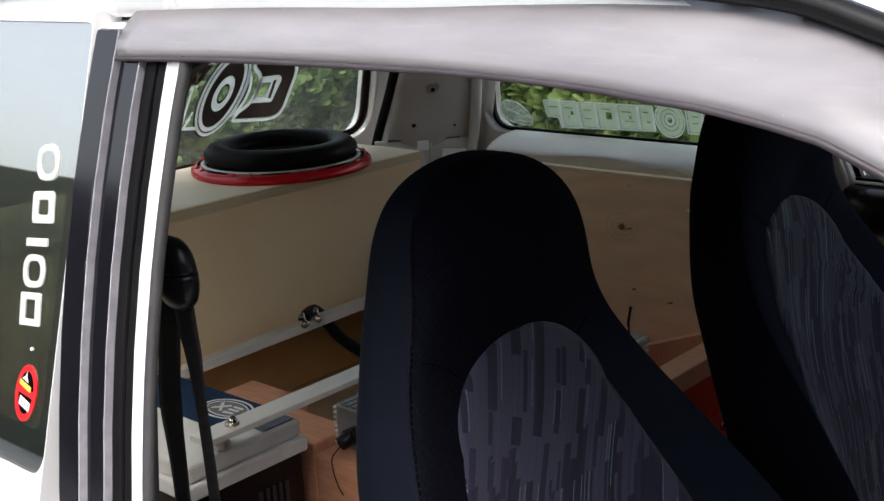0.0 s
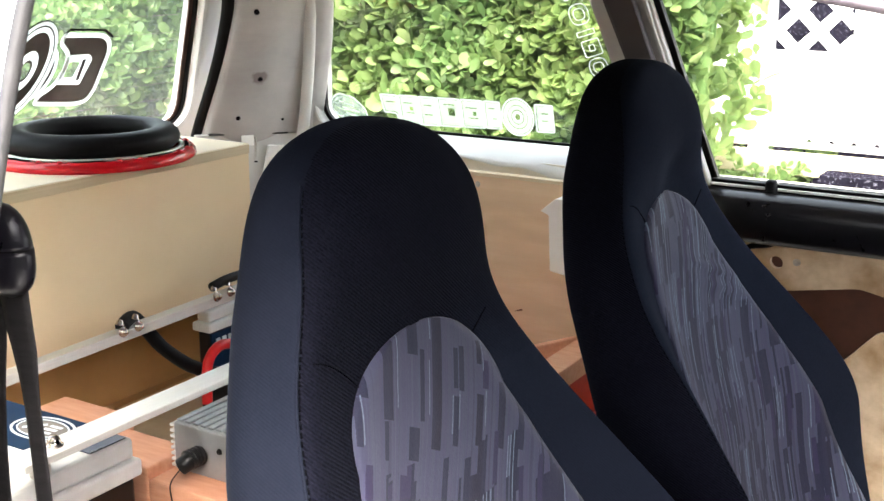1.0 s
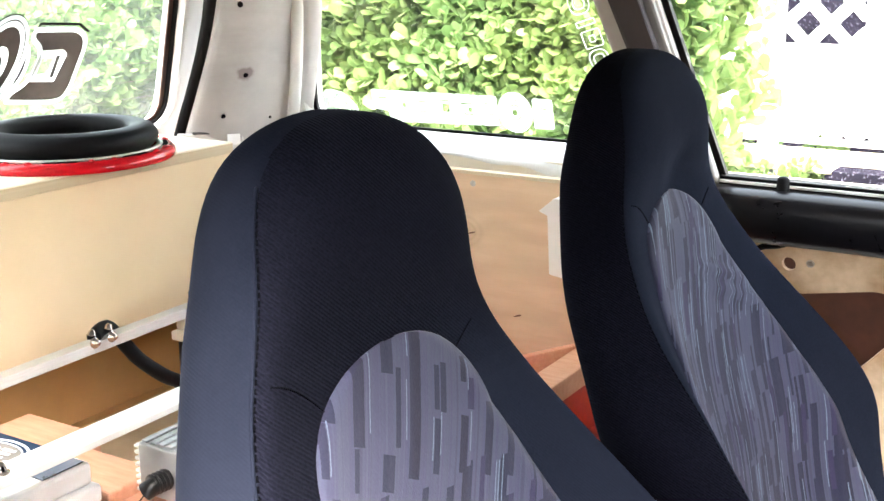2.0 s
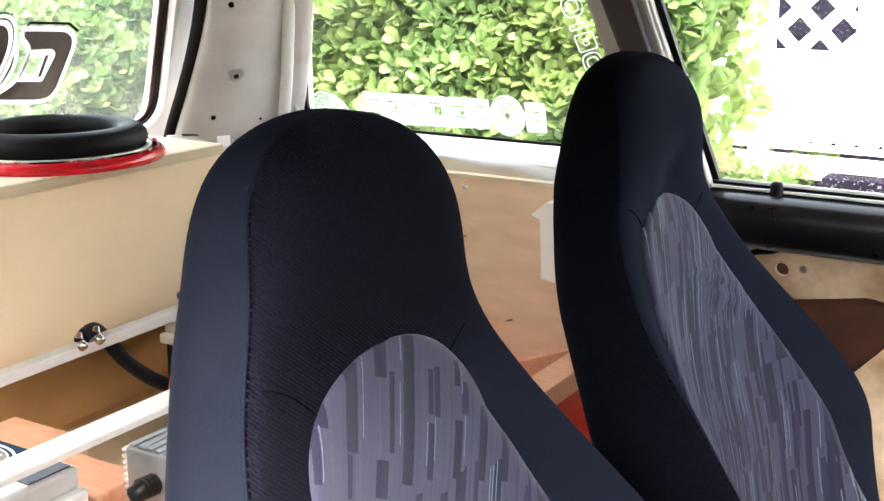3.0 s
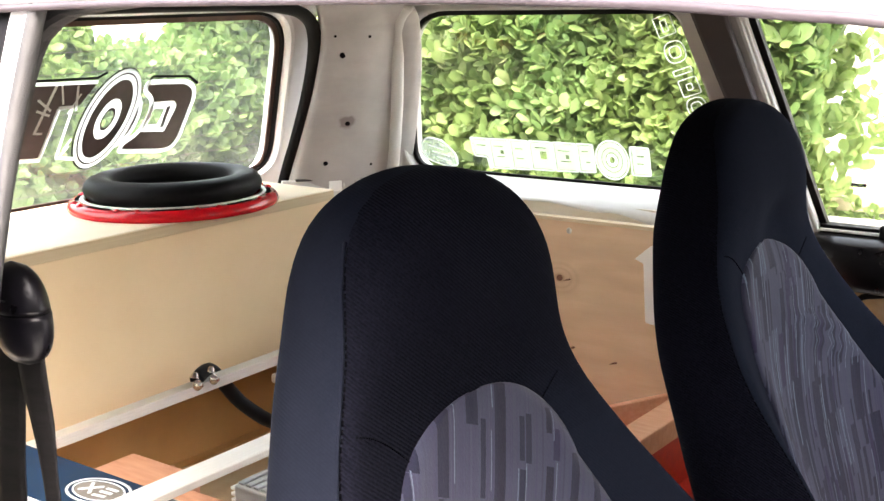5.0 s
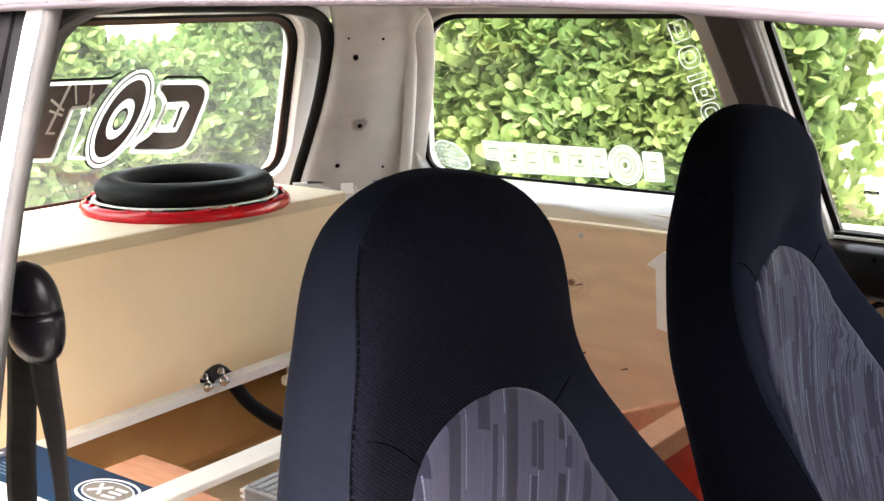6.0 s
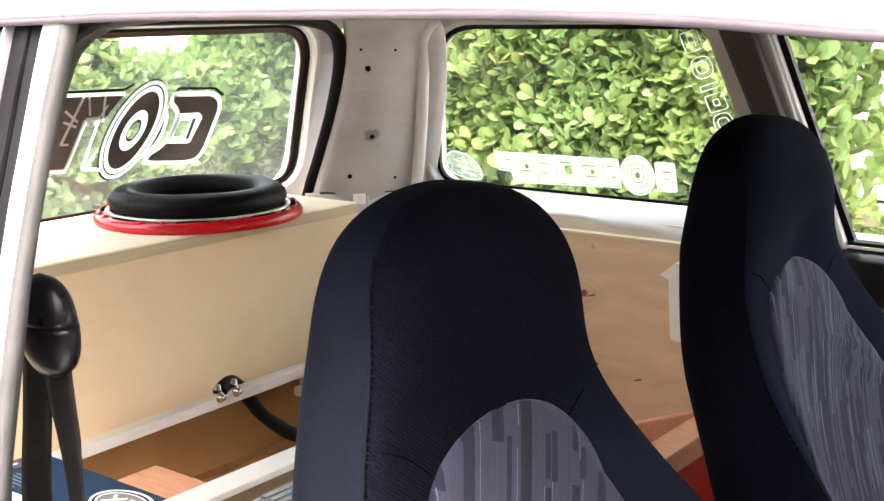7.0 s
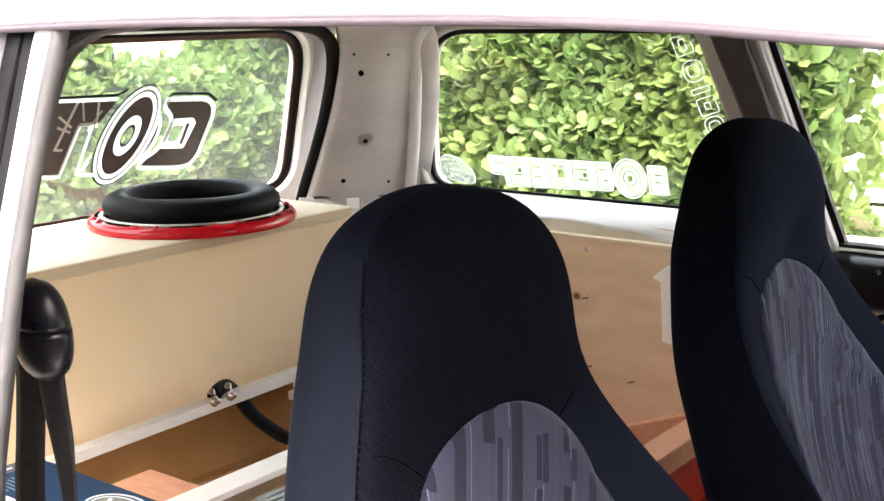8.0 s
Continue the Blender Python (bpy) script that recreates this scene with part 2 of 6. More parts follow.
def seat_cloth(name, lo, hi, thread, relief):
    """Car seat cloth: diagonal threads of the given relief over a fine knit."""
    m, nt, b = nodes_of(name)
    co, mp, w = nt.nodes.new("ShaderNodeTexCoord"), nt.nodes.new("ShaderNodeMapping"), nt.nodes.new("ShaderNodeTexWave")
    mp.inputs["Rotation"].default_value = (radians(37), radians(-20), 0)
    nt.links.new(co.outputs["Object"], mp.inputs[0])
    nt.links.new(mp.outputs[0], w.inputs[0])
    w.wave_type, w.bands_direction = "BANDS", "Z"
    w.inputs["Scale"].default_value, w.inputs["Distortion"].default_value = 120, 0.12
    col = ramp(nt, noise_tex(nt, 12, 5), [(0.3, lo), (0.75, hi)])
    knit = ramp(nt, noise_tex(nt, 380, 3), [(0.38, (0, 0, 0)), (0.70, (0.3 + relief,) * 3)])
    col = mixed(nt, knit, col, thread)
    twill = nt.nodes.new("ShaderNodeMath")
    twill.operation, twill.inputs[1].default_value = "MULTIPLY", relief
    nt.links.new(w.outputs["Fac"], twill.inputs[0])
    nt.links.new(mixed(nt, twill.outputs[0], col, thread), b.inputs["Base Color"])
    b.inputs["Roughness"].default_value, b.inputs["Specular IOR Level"].default_value = 0.9, 0.0
    b.inputs["Sheen Weight"].default_value, b.inputs["Sheen Roughness"].default_value = 0.022, 0.35
    b.inputs["Sheen Tint"].default_value = (0.75, 0.82, 1.0, 1)
    soft_bump(nt, b, twill.outputs[0], 0.5, 0.0010)
    return m


# upright stripes at the top of one seat centre: middle, half width, middle height, half height
DARK_STRIPES = ((-0.5131, 0.0070, 1.038, 0.022), (-0.5205, 0.0040, 1.000, 0.018), (-0.4745, 0.0078, 1.026, 0.038), (-0.4340, 0.0084, 1.049, 0.020), (-0.4180, 0.0036, 1.000, 0.029), (-0.3925, 0.0084, 1.003, 0.060), (-0.3585, 0.0040, 0.998, 0.017), (-0.3478, 0.0045, 0.995, 0.019), (-0.3570, 0.0050, 0.955, 0.019), (-0.3142, 0.0046, 1.000, 0.010), (-0.3120, 0.0064, 0.944, 0.020), (-0.2690, 0.0066, 0.937, 0.026), (-0.2300, 0.0058, 0.920, 0.020), (-0.4310, 0.0090, 0.958, 0.012), (-0.4780, 0.0034, 0.974, 0.014))
PLUM_STRIPES = ((-0.3020, 0.0055, 0.978, 0.012), (-0.4480, 0.0060, 0.925, 0.016), (-0.5080, 0.0050, 0.950, 0.016))
PALE_LINES = ((-0.4595, 0.0006, 1.053, 0.008), (-0.4590, 0.0006, 1.020, 0.027), (-0.4045, 0.0007, 1.044, 0.010), (-0.4060, 0.0006, 0.995, 0.022), (-0.3640, 0.0006, 0.962, 0.015), (-0.3066, 0.0006, 0.994, 0.012), (-0.3515, 0.0006, 0.962, 0.015), (-0.5150, 0.0006, 1.000, 0.018), (-0.3010, 0.0006, 0.950, 0.014))


def stripe_cloth():
    """Grey cloth with upright, broken stripes in dark grey and plum and thin pale lines."""
    m, nt, b = nodes_of("striped_seat_cloth")
    co, sx = nt.nodes.new("ShaderNodeTexCoord"), nt.nodes.new("ShaderNodeSeparateXYZ")
    nt.links.new(co.outputs["Object"], sx.inputs[0])

    def calc(op, *args):
        nd = nt.nodes.new("ShaderNodeMath")
        nd.operation = op
        for k, v in enumerate(args):
            if isinstance(v, (int, float)):
                nd.inputs[k].default_value = v
            else:
                nt.links.new(v, nd.inputs[k])
        return nd.outputs[0]

    # the stripes bend with the stretch of the cloth
    high, along = sx.outputs[2], sx.outputs[1]
    bend = calc("MULTIPLY", calc("TANH", calc("DIVIDE", calc("SUBTRACT", high, 0.91), 0.09)), 0.06)
    lean = calc("ADD", calc("MULTIPLY", calc("SUBTRACT", high, 0.99), 0.15), calc("SUBTRACT", bend, 0.0426))
    fibre = calc("MULTIPLY", calc("SUBTRACT", noise_tex(nt, 900, 1, (1, 1, 0.3)), 0.5), 0.0012)
    across = calc("ADD", calc("SUBTRACT", along, lean), fibre)
    step = nt.nodes.new("ShaderNodeTexWhiteNoise")
    step.noise_dimensions = "1D"
    nt.links.new(calc("FLOOR", calc("DIVIDE", across, 0.013)), step.inputs["W"])
    step = step.outputs["Value"]
    upper_near = calc("MULTIPLY", calc("LESS_THAN", along, 0.0), calc("GREATER_THAN", calc("MULTIPLY_ADD", along, 0.15, calc("ADD", high, calc("MULTIPLY", step, 0.05))), 0.880))

    def woven(width, length, share, shift):
        cx, br = nt.nodes.new("ShaderNodeCombineXYZ"), nt.nodes.new("ShaderNodeTexBrick")
        nt.links.new(calc("ADD", high, shift), cx.inputs[0])
        nt.links.new(calc("ADD", across, shift), cx.inputs[1])
        nt.links.new(cx.outputs[0], br.inputs["Vector"])
        for key, v in (("Scale", 1.0), ("Brick Width", length), ("Row Height", width), ("Mortar Size", 0.0), ("Bias", 0.0)):
            br.inputs[key].default_value = v
        br.inputs["Color1"].default_value, br.inputs["Color2"].default_value = (0, 0, 0, 1), (1, 1, 1, 1)
        br.offset, br.offset_frequency = 0.37, 3
        return calc("MULTIPLY", calc("LESS_THAN", br.outputs["Color"], share), calc("SUBTRACT", 1.0, upper_near))

    def stripes(rows):
        total = None
        for mid, half, zm, zh in rows:
            slant = calc("MULTIPLY_ADD", calc("SUBTRACT", across, mid), 0.35, high)
            one = calc("MULTIPLY", calc("COMPARE", across, mid, half), calc("COMPARE", slant, zm, zh))
            total = one if total is None else calc("MAXIMUM", total, one)
        return total

    def shades(scale, *stops):
        cx = nt.nodes.new("ShaderNodeCombineXYZ")
        nt.links.new(across, cx.inputs[0])
        nz = nt.nodes.new("ShaderNodeTexNoise")
        nz.inputs["Scale"].default_value = scale
        nt.links.new(cx.outputs[0], nz.inputs["Vector"])
        return ramp(nt, nz.outputs["Fac"], stops)

    ground = shades(75, (0.38, (0.0245, 0.0245, 0.042)), (0.44, (0.031, 0.034, 0.052)), (0.56, (0.028, 0.0275, 0.049)), (0.62, (0.035, 0.038, 0.057)))
    dark = shades(40, (0.35, (0.0095, 0.0085, 0.016)), (0.5, (0.0115, 0.0115, 0.022)), (0.65, (0.0085, 0.0092, 0.019)))
    c = mixed(nt, calc("MAXIMUM", woven(0.0120, 0.075, 0.36, 0.031), woven(0.0046, 0.062, 0.22, 0.107)), ground, dark)
    c = mixed(nt, woven(0.0085, 0.055, 0.08, 0.213), c, (0.0155, 0.0125, 0.030))
    c = mixed(nt, woven(0.0016, 0.066, 0.05, 0.171), c, (0.074, 0.094, 0.122))
    c = mixed(nt, calc("MULTIPLY", stripes(DARK_STRIPES), upper_near), c, dark)
    c = mixed(nt, stripes(PLUM_STRIPES), c, (0.0155, 0.0125, 0.030))
    c = mixed(nt, stripes(PALE_LINES), c, (0.074, 0.094, 0.122))
    nt.links.new(mixed(nt, ramp(nt, noise_tex(nt, 600, 2), [(0.35, (0, 0, 0)), (0.8, (0.35, 0.35, 0.35))]), c, (0.020, 0.020, 0.032)), b.inputs["Base Color"])
    b.inputs["Roughness"].default_value, b.inputs["Sheen Weight"].default_value = 0.85, 0.06
    b.inputs["Specular IOR Level"].default_value = 0.05
    soft_bump(nt, b, noise_tex(nt, 600, 2, (1, 1, 0.3)), 0.3, 0.0008, 0.3)
    return m


def post_paint():
    """Bare primer with a soft brown bleed round the drilled hole and faint stains."""
    m, nt, b = nodes_of("stained_primer")
    n = noise_tex(nt, 9, 5)
    c = ramp(nt, n, [(0.3, (0.34, 0.32, 0.315)), (0.7, (0.46, 0.44, 0.43))])
    c = mixed(nt, ramp(nt, noise_tex(nt, 14, 4, (0.4, 0.4, 2.2)), [(0.55, (0, 0, 0)), (0.8, (0.35, 0.35, 0.35))]), c, (0.27, 0.235, 0.235))
    co, far, fall = nt.nodes.new("ShaderNodeTexCoord"), nt.nodes.new("ShaderNodeVectorMath"), nt.nodes.new("ShaderNodeMath")
    far.operation, far.inputs[1].default_value = "DISTANCE", (-0.971, 0.548, 1.139)
    nt.links.new(co.outputs["Object"], far.inputs[0])
    fall.operation, fall.inputs[1].default_value = "MULTIPLY_ADD", -0.022
    nt.links.new(noise_tex(nt, 60, 4), fall.inputs[0])
    nt.links.new(far.outputs["Value"], fall.inputs[2])
    bleed = ramp(nt, fall.outputs[0], [(0.0, (1, 1, 1))])
    r = bleed.node.color_ramp
    r.elements[0].position, r.elements[0].color = -0.0, (0.6, 0.6, 0.6, 1)
    e = r.elements.new(0.006)
    e.color = (0, 0, 0, 1)
    nt.links.new(mixed(nt, bleed, c, (0.085, 0.045, 0.04)), b.inputs["Base Color"])
    b.inputs["Roughness"].default_value = 0.45
    bump(nt, b, noise_tex(nt, 180, 3), 0.08, 0.001)
    return m


POST_PAINT = post_paint()


def plywood():
    m, nt, b = nodes_of("pine_plywood")
    grain, broad = noise_tex(nt, 7, 6, (1, 1, 7)), noise_tex(nt, 3.5, 3, (1, 1, 1.6))
    w = nt.nodes.new("ShaderNodeTexWave")
    co = nt.nodes.new("ShaderNodeTexCoord")
    nt.links.new(co.outputs["Object"], w.inputs[0])
    w.bands_direction = "Z"
    w.inputs["Scale"].default_value, w.inputs["Distortion"].default_value, w.inputs["Detail Scale"].default_value = 5.0, 14, 0.8
    a = ramp(nt, grain, [(0.25, (0.69, 0.465, 0.285)), (0.75, (0.82, 0.60, 0.405))])
    c = mixed(nt, ramp(nt, w.outputs["Fac"], [(0.0, (0, 0, 0)), (1.0, (0.4, 0.4, 0.4))]), a, (0.58, 0.38, 0.23))
    nt.links.new(mixed(nt, ramp(nt, broad, [(0.4, (0, 0, 0)), (0.75, (0.45, 0.45, 0.45))]), c, (0.76, 0.56, 0.37)), b.inputs["Base Color"])
    # grain that flows round the large knot
    far, rings = nt.nodes.new("ShaderNodeVectorMath"), nt.nodes.new("ShaderNodeVectorMath")
    far.operation, rings.operation = "MULTIPLY_ADD", "LENGTH"
    far.inputs[1].default_value, far.inputs[2].default_value = (1.0, 0.0, 1.35), (0.502, 0.0, -1.199)
    nt.links.new(co.outputs["Object"], far.inputs[0])
    nt.links.new(far.outputs[0], rings.inputs[0])
    near = ramp(nt, rings.outputs["Value"], [(0.007, (0.7, 0.7, 0.7)), (0.012, (0.15, 0.15, 0.15)), (0.020, (0.10, 0.10, 0.10)), (0.0225, (0.42, 0.42, 0.42)), (0.025, (0.06, 0.06, 0.06)), (0.034, (0.05, 0.05, 0.05)), (0.0365, (0.28, 0.28, 0.28)), (0.040, (0, 0, 0))])
    nt.links.new(mixed(nt, near, b.inputs["Base Color"].links[0].from_socket, (0.36, 0.19, 0.09)), b.inputs["Base Color"])
    b.inputs["Roughness"].default_value = 0.6
    bump(nt, b, grain, 0.12, 0.001)
    return m


def leaf_material():
    m, nt, b = nodes_of("glossy_hedge_leaf")
    g = nt.nodes.new("ShaderNodeNewGeometry")
    c = ramp(nt, g.outputs["Random Per Island"], [(0.0, (0.095, 0.175, 0.060)), (0.35, (0.140, 0.225, 0.082)), (0.70, (0.180, 0.265, 0.095)), (0.94, (0.245, 0.325, 0.130)), (1.0, (0.34, 0.40, 0.19))])
    c = mixed(nt, ramp(nt, noise_tex(nt, 2.2, 2), [(0.42, (0, 0, 0)), (0.66, (0.6, 0.6, 0.6))]), c, (0.26, 0.33, 0.11))
    nt.links.new(mixed(nt, ramp(nt, noise_tex(nt, 40, 3), [(0.35, (0, 0, 0)), (0.75, (0.45, 0.45, 0.45))]), c, (0.14, 0.22, 0.06)), b.inputs["Base Color"])
    b.inputs["Roughness"].default_value = 0.5
    out = nt.nodes["Material Output"]
    tr, mx = nt.nodes.new("ShaderNodeBsdfTranslucent"), nt.nodes.new("ShaderNodeMixShader")
    nt.links.new(c, tr.inputs[0])
    mx.inputs[0].default_value = 0.58
    nt.links.new(b.outputs[0], mx.inputs[1])
    nt.links.new(tr.outputs[0], mx.inputs[2])
    nt.links.new(mx.outputs[0], out.inputs[0])
    return m


# seat cloth tones with shade and daylight painted in: dark twill, paler knit
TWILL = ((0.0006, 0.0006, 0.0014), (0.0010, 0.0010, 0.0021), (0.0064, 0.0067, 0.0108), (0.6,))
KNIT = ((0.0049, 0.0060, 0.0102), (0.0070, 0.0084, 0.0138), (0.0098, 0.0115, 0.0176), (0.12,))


def part_lit_cloth(name, share):
    """Seat cloth with light painted in: shaded twill to lit knit, by the given share."""
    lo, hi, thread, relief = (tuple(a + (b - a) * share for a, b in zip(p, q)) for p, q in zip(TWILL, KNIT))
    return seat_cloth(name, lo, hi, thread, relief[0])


CLOTH, LIT_CLOTH = part_lit_cloth("shaded_twill", 0.0), part_lit_cloth("lit_slate_knit", 1.0)
PART_LIT_CLOTHS = [part_lit_cloth("half_lit_twill", k / 6) for k in range(1, 6)]
STRIPES, PLY, LEAF = stripe_cloth(), plywood(), leaf_material()


# ---- building helpers ----
def part(name, bm, material, parent=None, label="", smooth=False, bevel=0.0):
    bmesh.ops.recalc_face_normals(bm, faces=bm.faces)
    me = bpy.data.meshes.new(name)
    for f in bm.faces:
        f.smooth = smooth
    bm.to_mesh(me)
    bm.free()
    me.materials.append(material)
    ob = new(name, me)
    if parent:
        ob.parent = parent
    if label:
        tagged(ob, label)
    if bevel:
        b = ob.modifiers.new("edge", "BEVEL")
        b.width, b.segments, b.limit_method = bevel, 2, "ANGLE"
    return ob


def empty(name, label, category, group=""):
    ob = new(name)
    ob.empty_display_size = 0.05
    return tagged(ob, label, category, group)


def block(bm, x0, x1, y0, y1, z0, z1):
    v = bmesh.ops.create_cube(bm, size=1)["verts"]
    for p in v:
        p.co = ((x0 + x1) / 2 + p.co.x * (x1 - x0), (y0 + y1) / 2 + p.co.y * (y1 - y0), (z0 + z1) / 2 + p.co.z * (z1 - z0))
    return v


def bar(bm, a, b, w, h, up=(0, 0, 1)):
    """A squared bar from a to b, w wide and h high."""
    a, b = Vector(a), Vector(b)
    d = (b - a).normalized()
    s = d.cross(Vector(up)).normalized()
    u = s.cross(d)
    vs = [bm.verts.new(p + s * w / 2 * i + u * h / 2 * j) for p in (a, b) for i, j in ((-1, -1), (1, -1), (1, 1), (-1, 1))]
    for q in ((0, 1, 2, 3), (7, 6, 5, 4), (0, 4, 5, 1), (1, 5, 6, 2), (2, 6, 7, 3), (3, 7, 4, 0)):
        bm.faces.new([vs[i] for i in q])
    return vs


def smooth_path(pts, n):
    """A Catmull-Rom line through the points, n pieces between each two."""
    p = [Vector(q) for q in pts]
    p = [2 * p[0] - p[1], *p, 2 * p[-1] - p[-2]]
    out = []
    for i in range(1, len(p) - 2):
        for k in range(n):
            t = k / n
            out.append(0.5 * (2 * p[i] + (p[i + 1] - p[i - 1]) * t + (2 * p[i - 1] - 5 * p[i] + 4 * p[i + 1] - p[i + 2]) * t * t + (3 * p[i] - p[i - 1] - 3 * p[i + 1] + p[i + 2]) * t ** 3))
    return out + [p[-2]]


def sweep(bm, path, ru, rv=None, sides=10, up=(0, 0, 1), square=1.0):
    """A tube of half sizes ru and rv along a path."""
    rv, rings = rv or ru, []
    for i, p in enumerate(path):
        d = (path[min(i + 1, len(path) - 1)] - path[max(i - 1, 0)]).normalized()
        s = d.cross(Vector(up))
        s = s.normalized() if s.length > 1e-4 else Vector((1, 0, 0))
        u = s.cross(d)
        ring = []
        for k in range(sides):
            a = 2 * math.pi * (k + 0.5) / sides
            c, q = math.cos(a), math.sin(a)
            c, q = math.copysign(abs(c) ** square, c), math.copysign(abs(q) ** square, q)
            ring.append(bm.verts.new(p + s * ru * c + u * rv * q))
        rings.append(ring)
    for a, b in zip(rings, rings[1:]):
        for k in range(sides):
            bm.faces.new((a[k], a[(k + 1) % sides], b[(k + 1) % sides], b[k]))
    bm.faces.new(rings[0][::-1])
    bm.faces.new(rings[-1])


def lathe(bm, profile, centre, n=64, closed=True):
    """Turns (radius, height) pairs round an upright axis."""
    c, rings = Vector(centre), []
    for r, z in profile:
        rings.append([bm.verts.new(c + Vector((r * math.cos(2 * math.pi * k / n), r * math.sin(2 * math.pi * k / n), z))) for k in range(n)])
    if closed:
        rings.append(rings[0])
    for a, b in zip(rings, rings[1:]):
        for k in range(n):
            bm.faces.new((a[k], a[(k + 1) % n], b[(k + 1) % n], b[k]))


def rounded(corners, radii, n=6):
    """A closed 2D line with rounded corners."""
    out, m = [], len(corners)
    radii = radii if isinstance(radii, (list, tuple)) else [radii] * m
    for i in range(m):
        p, a, b = Vector(corners[i]), Vector(corners[i - 1]), Vector(corners[(i + 1) % m])
        da, db = (a - p), (b - p)
        r = min(radii[i], da.length * 0.48, db.length * 0.48)
        s, e = p + da.normalized() * r, p + db.normalized() * r
        for k in range(n + 1):
            t = k / n
            out.append((1 - t) ** 2 * s + 2 * t * (1 - t) * p + t * t * e)
    return out


def oval(cx, cy, rx, ry, n=28, tilt=0.0):
    c, s = math.cos(tilt), math.sin(tilt)
    return [Vector((cx + rx * math.cos(2 * math.pi * k / n) * c - ry * math.sin(2 * math.pi * k / n) * s, cy + rx * math.cos(2 * math.pi * k / n) * s + ry * math.sin(2 * math.pi * k / n) * c)) for k in range(n)]


def plate(bm, outer, holes, at, t0, t1):
    """A sheet with holes; at(u, v, d) gives the place d deep, from t0 to t1."""
    flat = bmesh.new()
    for loop in (outer, *holes):
        vs = [flat.verts.new((p[0], p[1], 0)) for p in loop]
        for i in range(len(vs)):
            flat.edges.new((vs[i - 1], vs[i]))
    bmesh.ops.triangle_fill(flat, use_beauty=True, use_dissolve=False, edges=flat.edges[:])
    flat.verts.index_update()
    low = [bm.verts.new(at(v.co.x, v.co.y, t0)) for v in flat.verts]
    top = [bm.verts.new(at(v.co.x, v.co.y, t1)) for v in flat.verts]
    for f in flat.faces:
        i = [v.index for v in f.verts]
        bm.faces.new([low[k] for k in i])
        bm.faces.new([top[k] for k in reversed(i)])
    for e in flat.edges:
        if len(e.link_faces) == 1:
            a, b = e.verts[0].index, e.verts[1].index
            bm.faces.new((low[a], low[b], top[b], top[a]))
    flat.free()


def grown(loop, d):
    """The loop moved outwards by d (inwards where d is negative)."""
    n, out = len(loop), []
    area = sum(loop[i - 1][0] * loop[i][1] - loop[i][0] * loop[i - 1][1] for i in range(n))
    sign = 1 if area > 0 else -1
    for i in range(n):
        t = Vector(loop[(i + 1) % n]) - Vector(loop[i - 1])
        t = t.normalized() if t.length > 1e-9 else Vector((1, 0))
        out.append(Vector(loop[i]) + Vector((t.y, -t.x)) * d * sign)
    return out


# the car leans inwards above its waistline
def far_at(x, z, d):
    return Vector((x, 0.72 - 0.28 * (z - 1.0) + d, z))


def near_at(x, z, d):
    return Vector((x, -0.85 + 0.28 * (z - 1.0) - d, z))


def rear_at(y, z, d):
    return Vector((-1.08 + 0.55 * (z - 1.22) - d, y, z))


# ---- ground ----
bm = bmesh.new()
bmesh.ops.create_grid(bm, x_segments=60, y_segments=60, size=400)
tagged(part("ground", bm, CONCRETE), "pale worn concrete driveway under the car", "ground", kind="structure")
bm = bmesh.new()
block(bm, -6.0, 6.0, 1.35, 2.95, -0.02, 0.05)
block(bm, -6.0, -1.75, -3.0, 1.35, -0.02, 0.05)
tagged(part("garden_bed", bm, SOIL, bevel=0.02), "bare brown garden soil bed under the hedge", "garden bed", kind="structure")

bm = bmesh.new()
block(bm, -22.0, 14.0, -6.3, -6.0, -0.02, 2.35)
tagged(part("boundary_wall", bm, SHED_GREEN, bevel=0.02), "plain grey-green boundary wall along the drive", "wall", kind="structure")

# unseen wall, added to keep sky light off the near seat
bm = bmesh.new()
block(bm, 2.2, 2.5, -5.98, -0.30, -0.02, 2.6)
tagged(part("added_front_wall", bm, SHED_GREEN, bevel=0.02), "plain grey-green wall added ahead of the car to shade the seats", "wall", kind="structure")

# ---- the car's body ----
car = empty("hatchback_car", "white three-door hatchback car with a stripped rear interior", "car")

# far side: inner skin with the quarter window and the door window
Q_FAR = rounded([(-0.212, 1.030), (-0.310, 1.347), (-0.872, 1.347), (-0.935, 1.030)], [0.02, 0.03, 0.10, 0.06], 8)
D_FAR = rounded([(0.62, 0.961), (0.36, 1.345), (-0.199, 1.345), (-0.088, 0.969)], [0.03, 0.05, 0.02, 0.015], 6)
bm = bmesh.new()
plate(bm, [(-1.02, 0.45), (-0.06, 0.45), (-0.105, 1.0), (-0.215, 1.385), (-0.92, 1.385), (-1.02, 1.05)], [Q_FAR], far_at, -0.035, 0.03)
part("quarter_panel", bm, INNER_PAINT, car, "bare grey-white painted inner quarter panel", bevel=0.006)
bm = bmesh.new()
plate(bm, grown(Q_FAR, 0.006), [], far_at, 0.0, 0.004)
q_glass = part("quarter_window", bm, GLASS, car, "rear quarter window glass with white stickers")
q_glass.visible_shadow = False
bm = bmesh.new()
plate(bm, grown(Q_FAR, 0.004), [grown(Q_FAR, -0.0085)], far_at, -0.010, -0.001)
part("seal", bm, RUBBER, q_glass, "black rubber window seal")

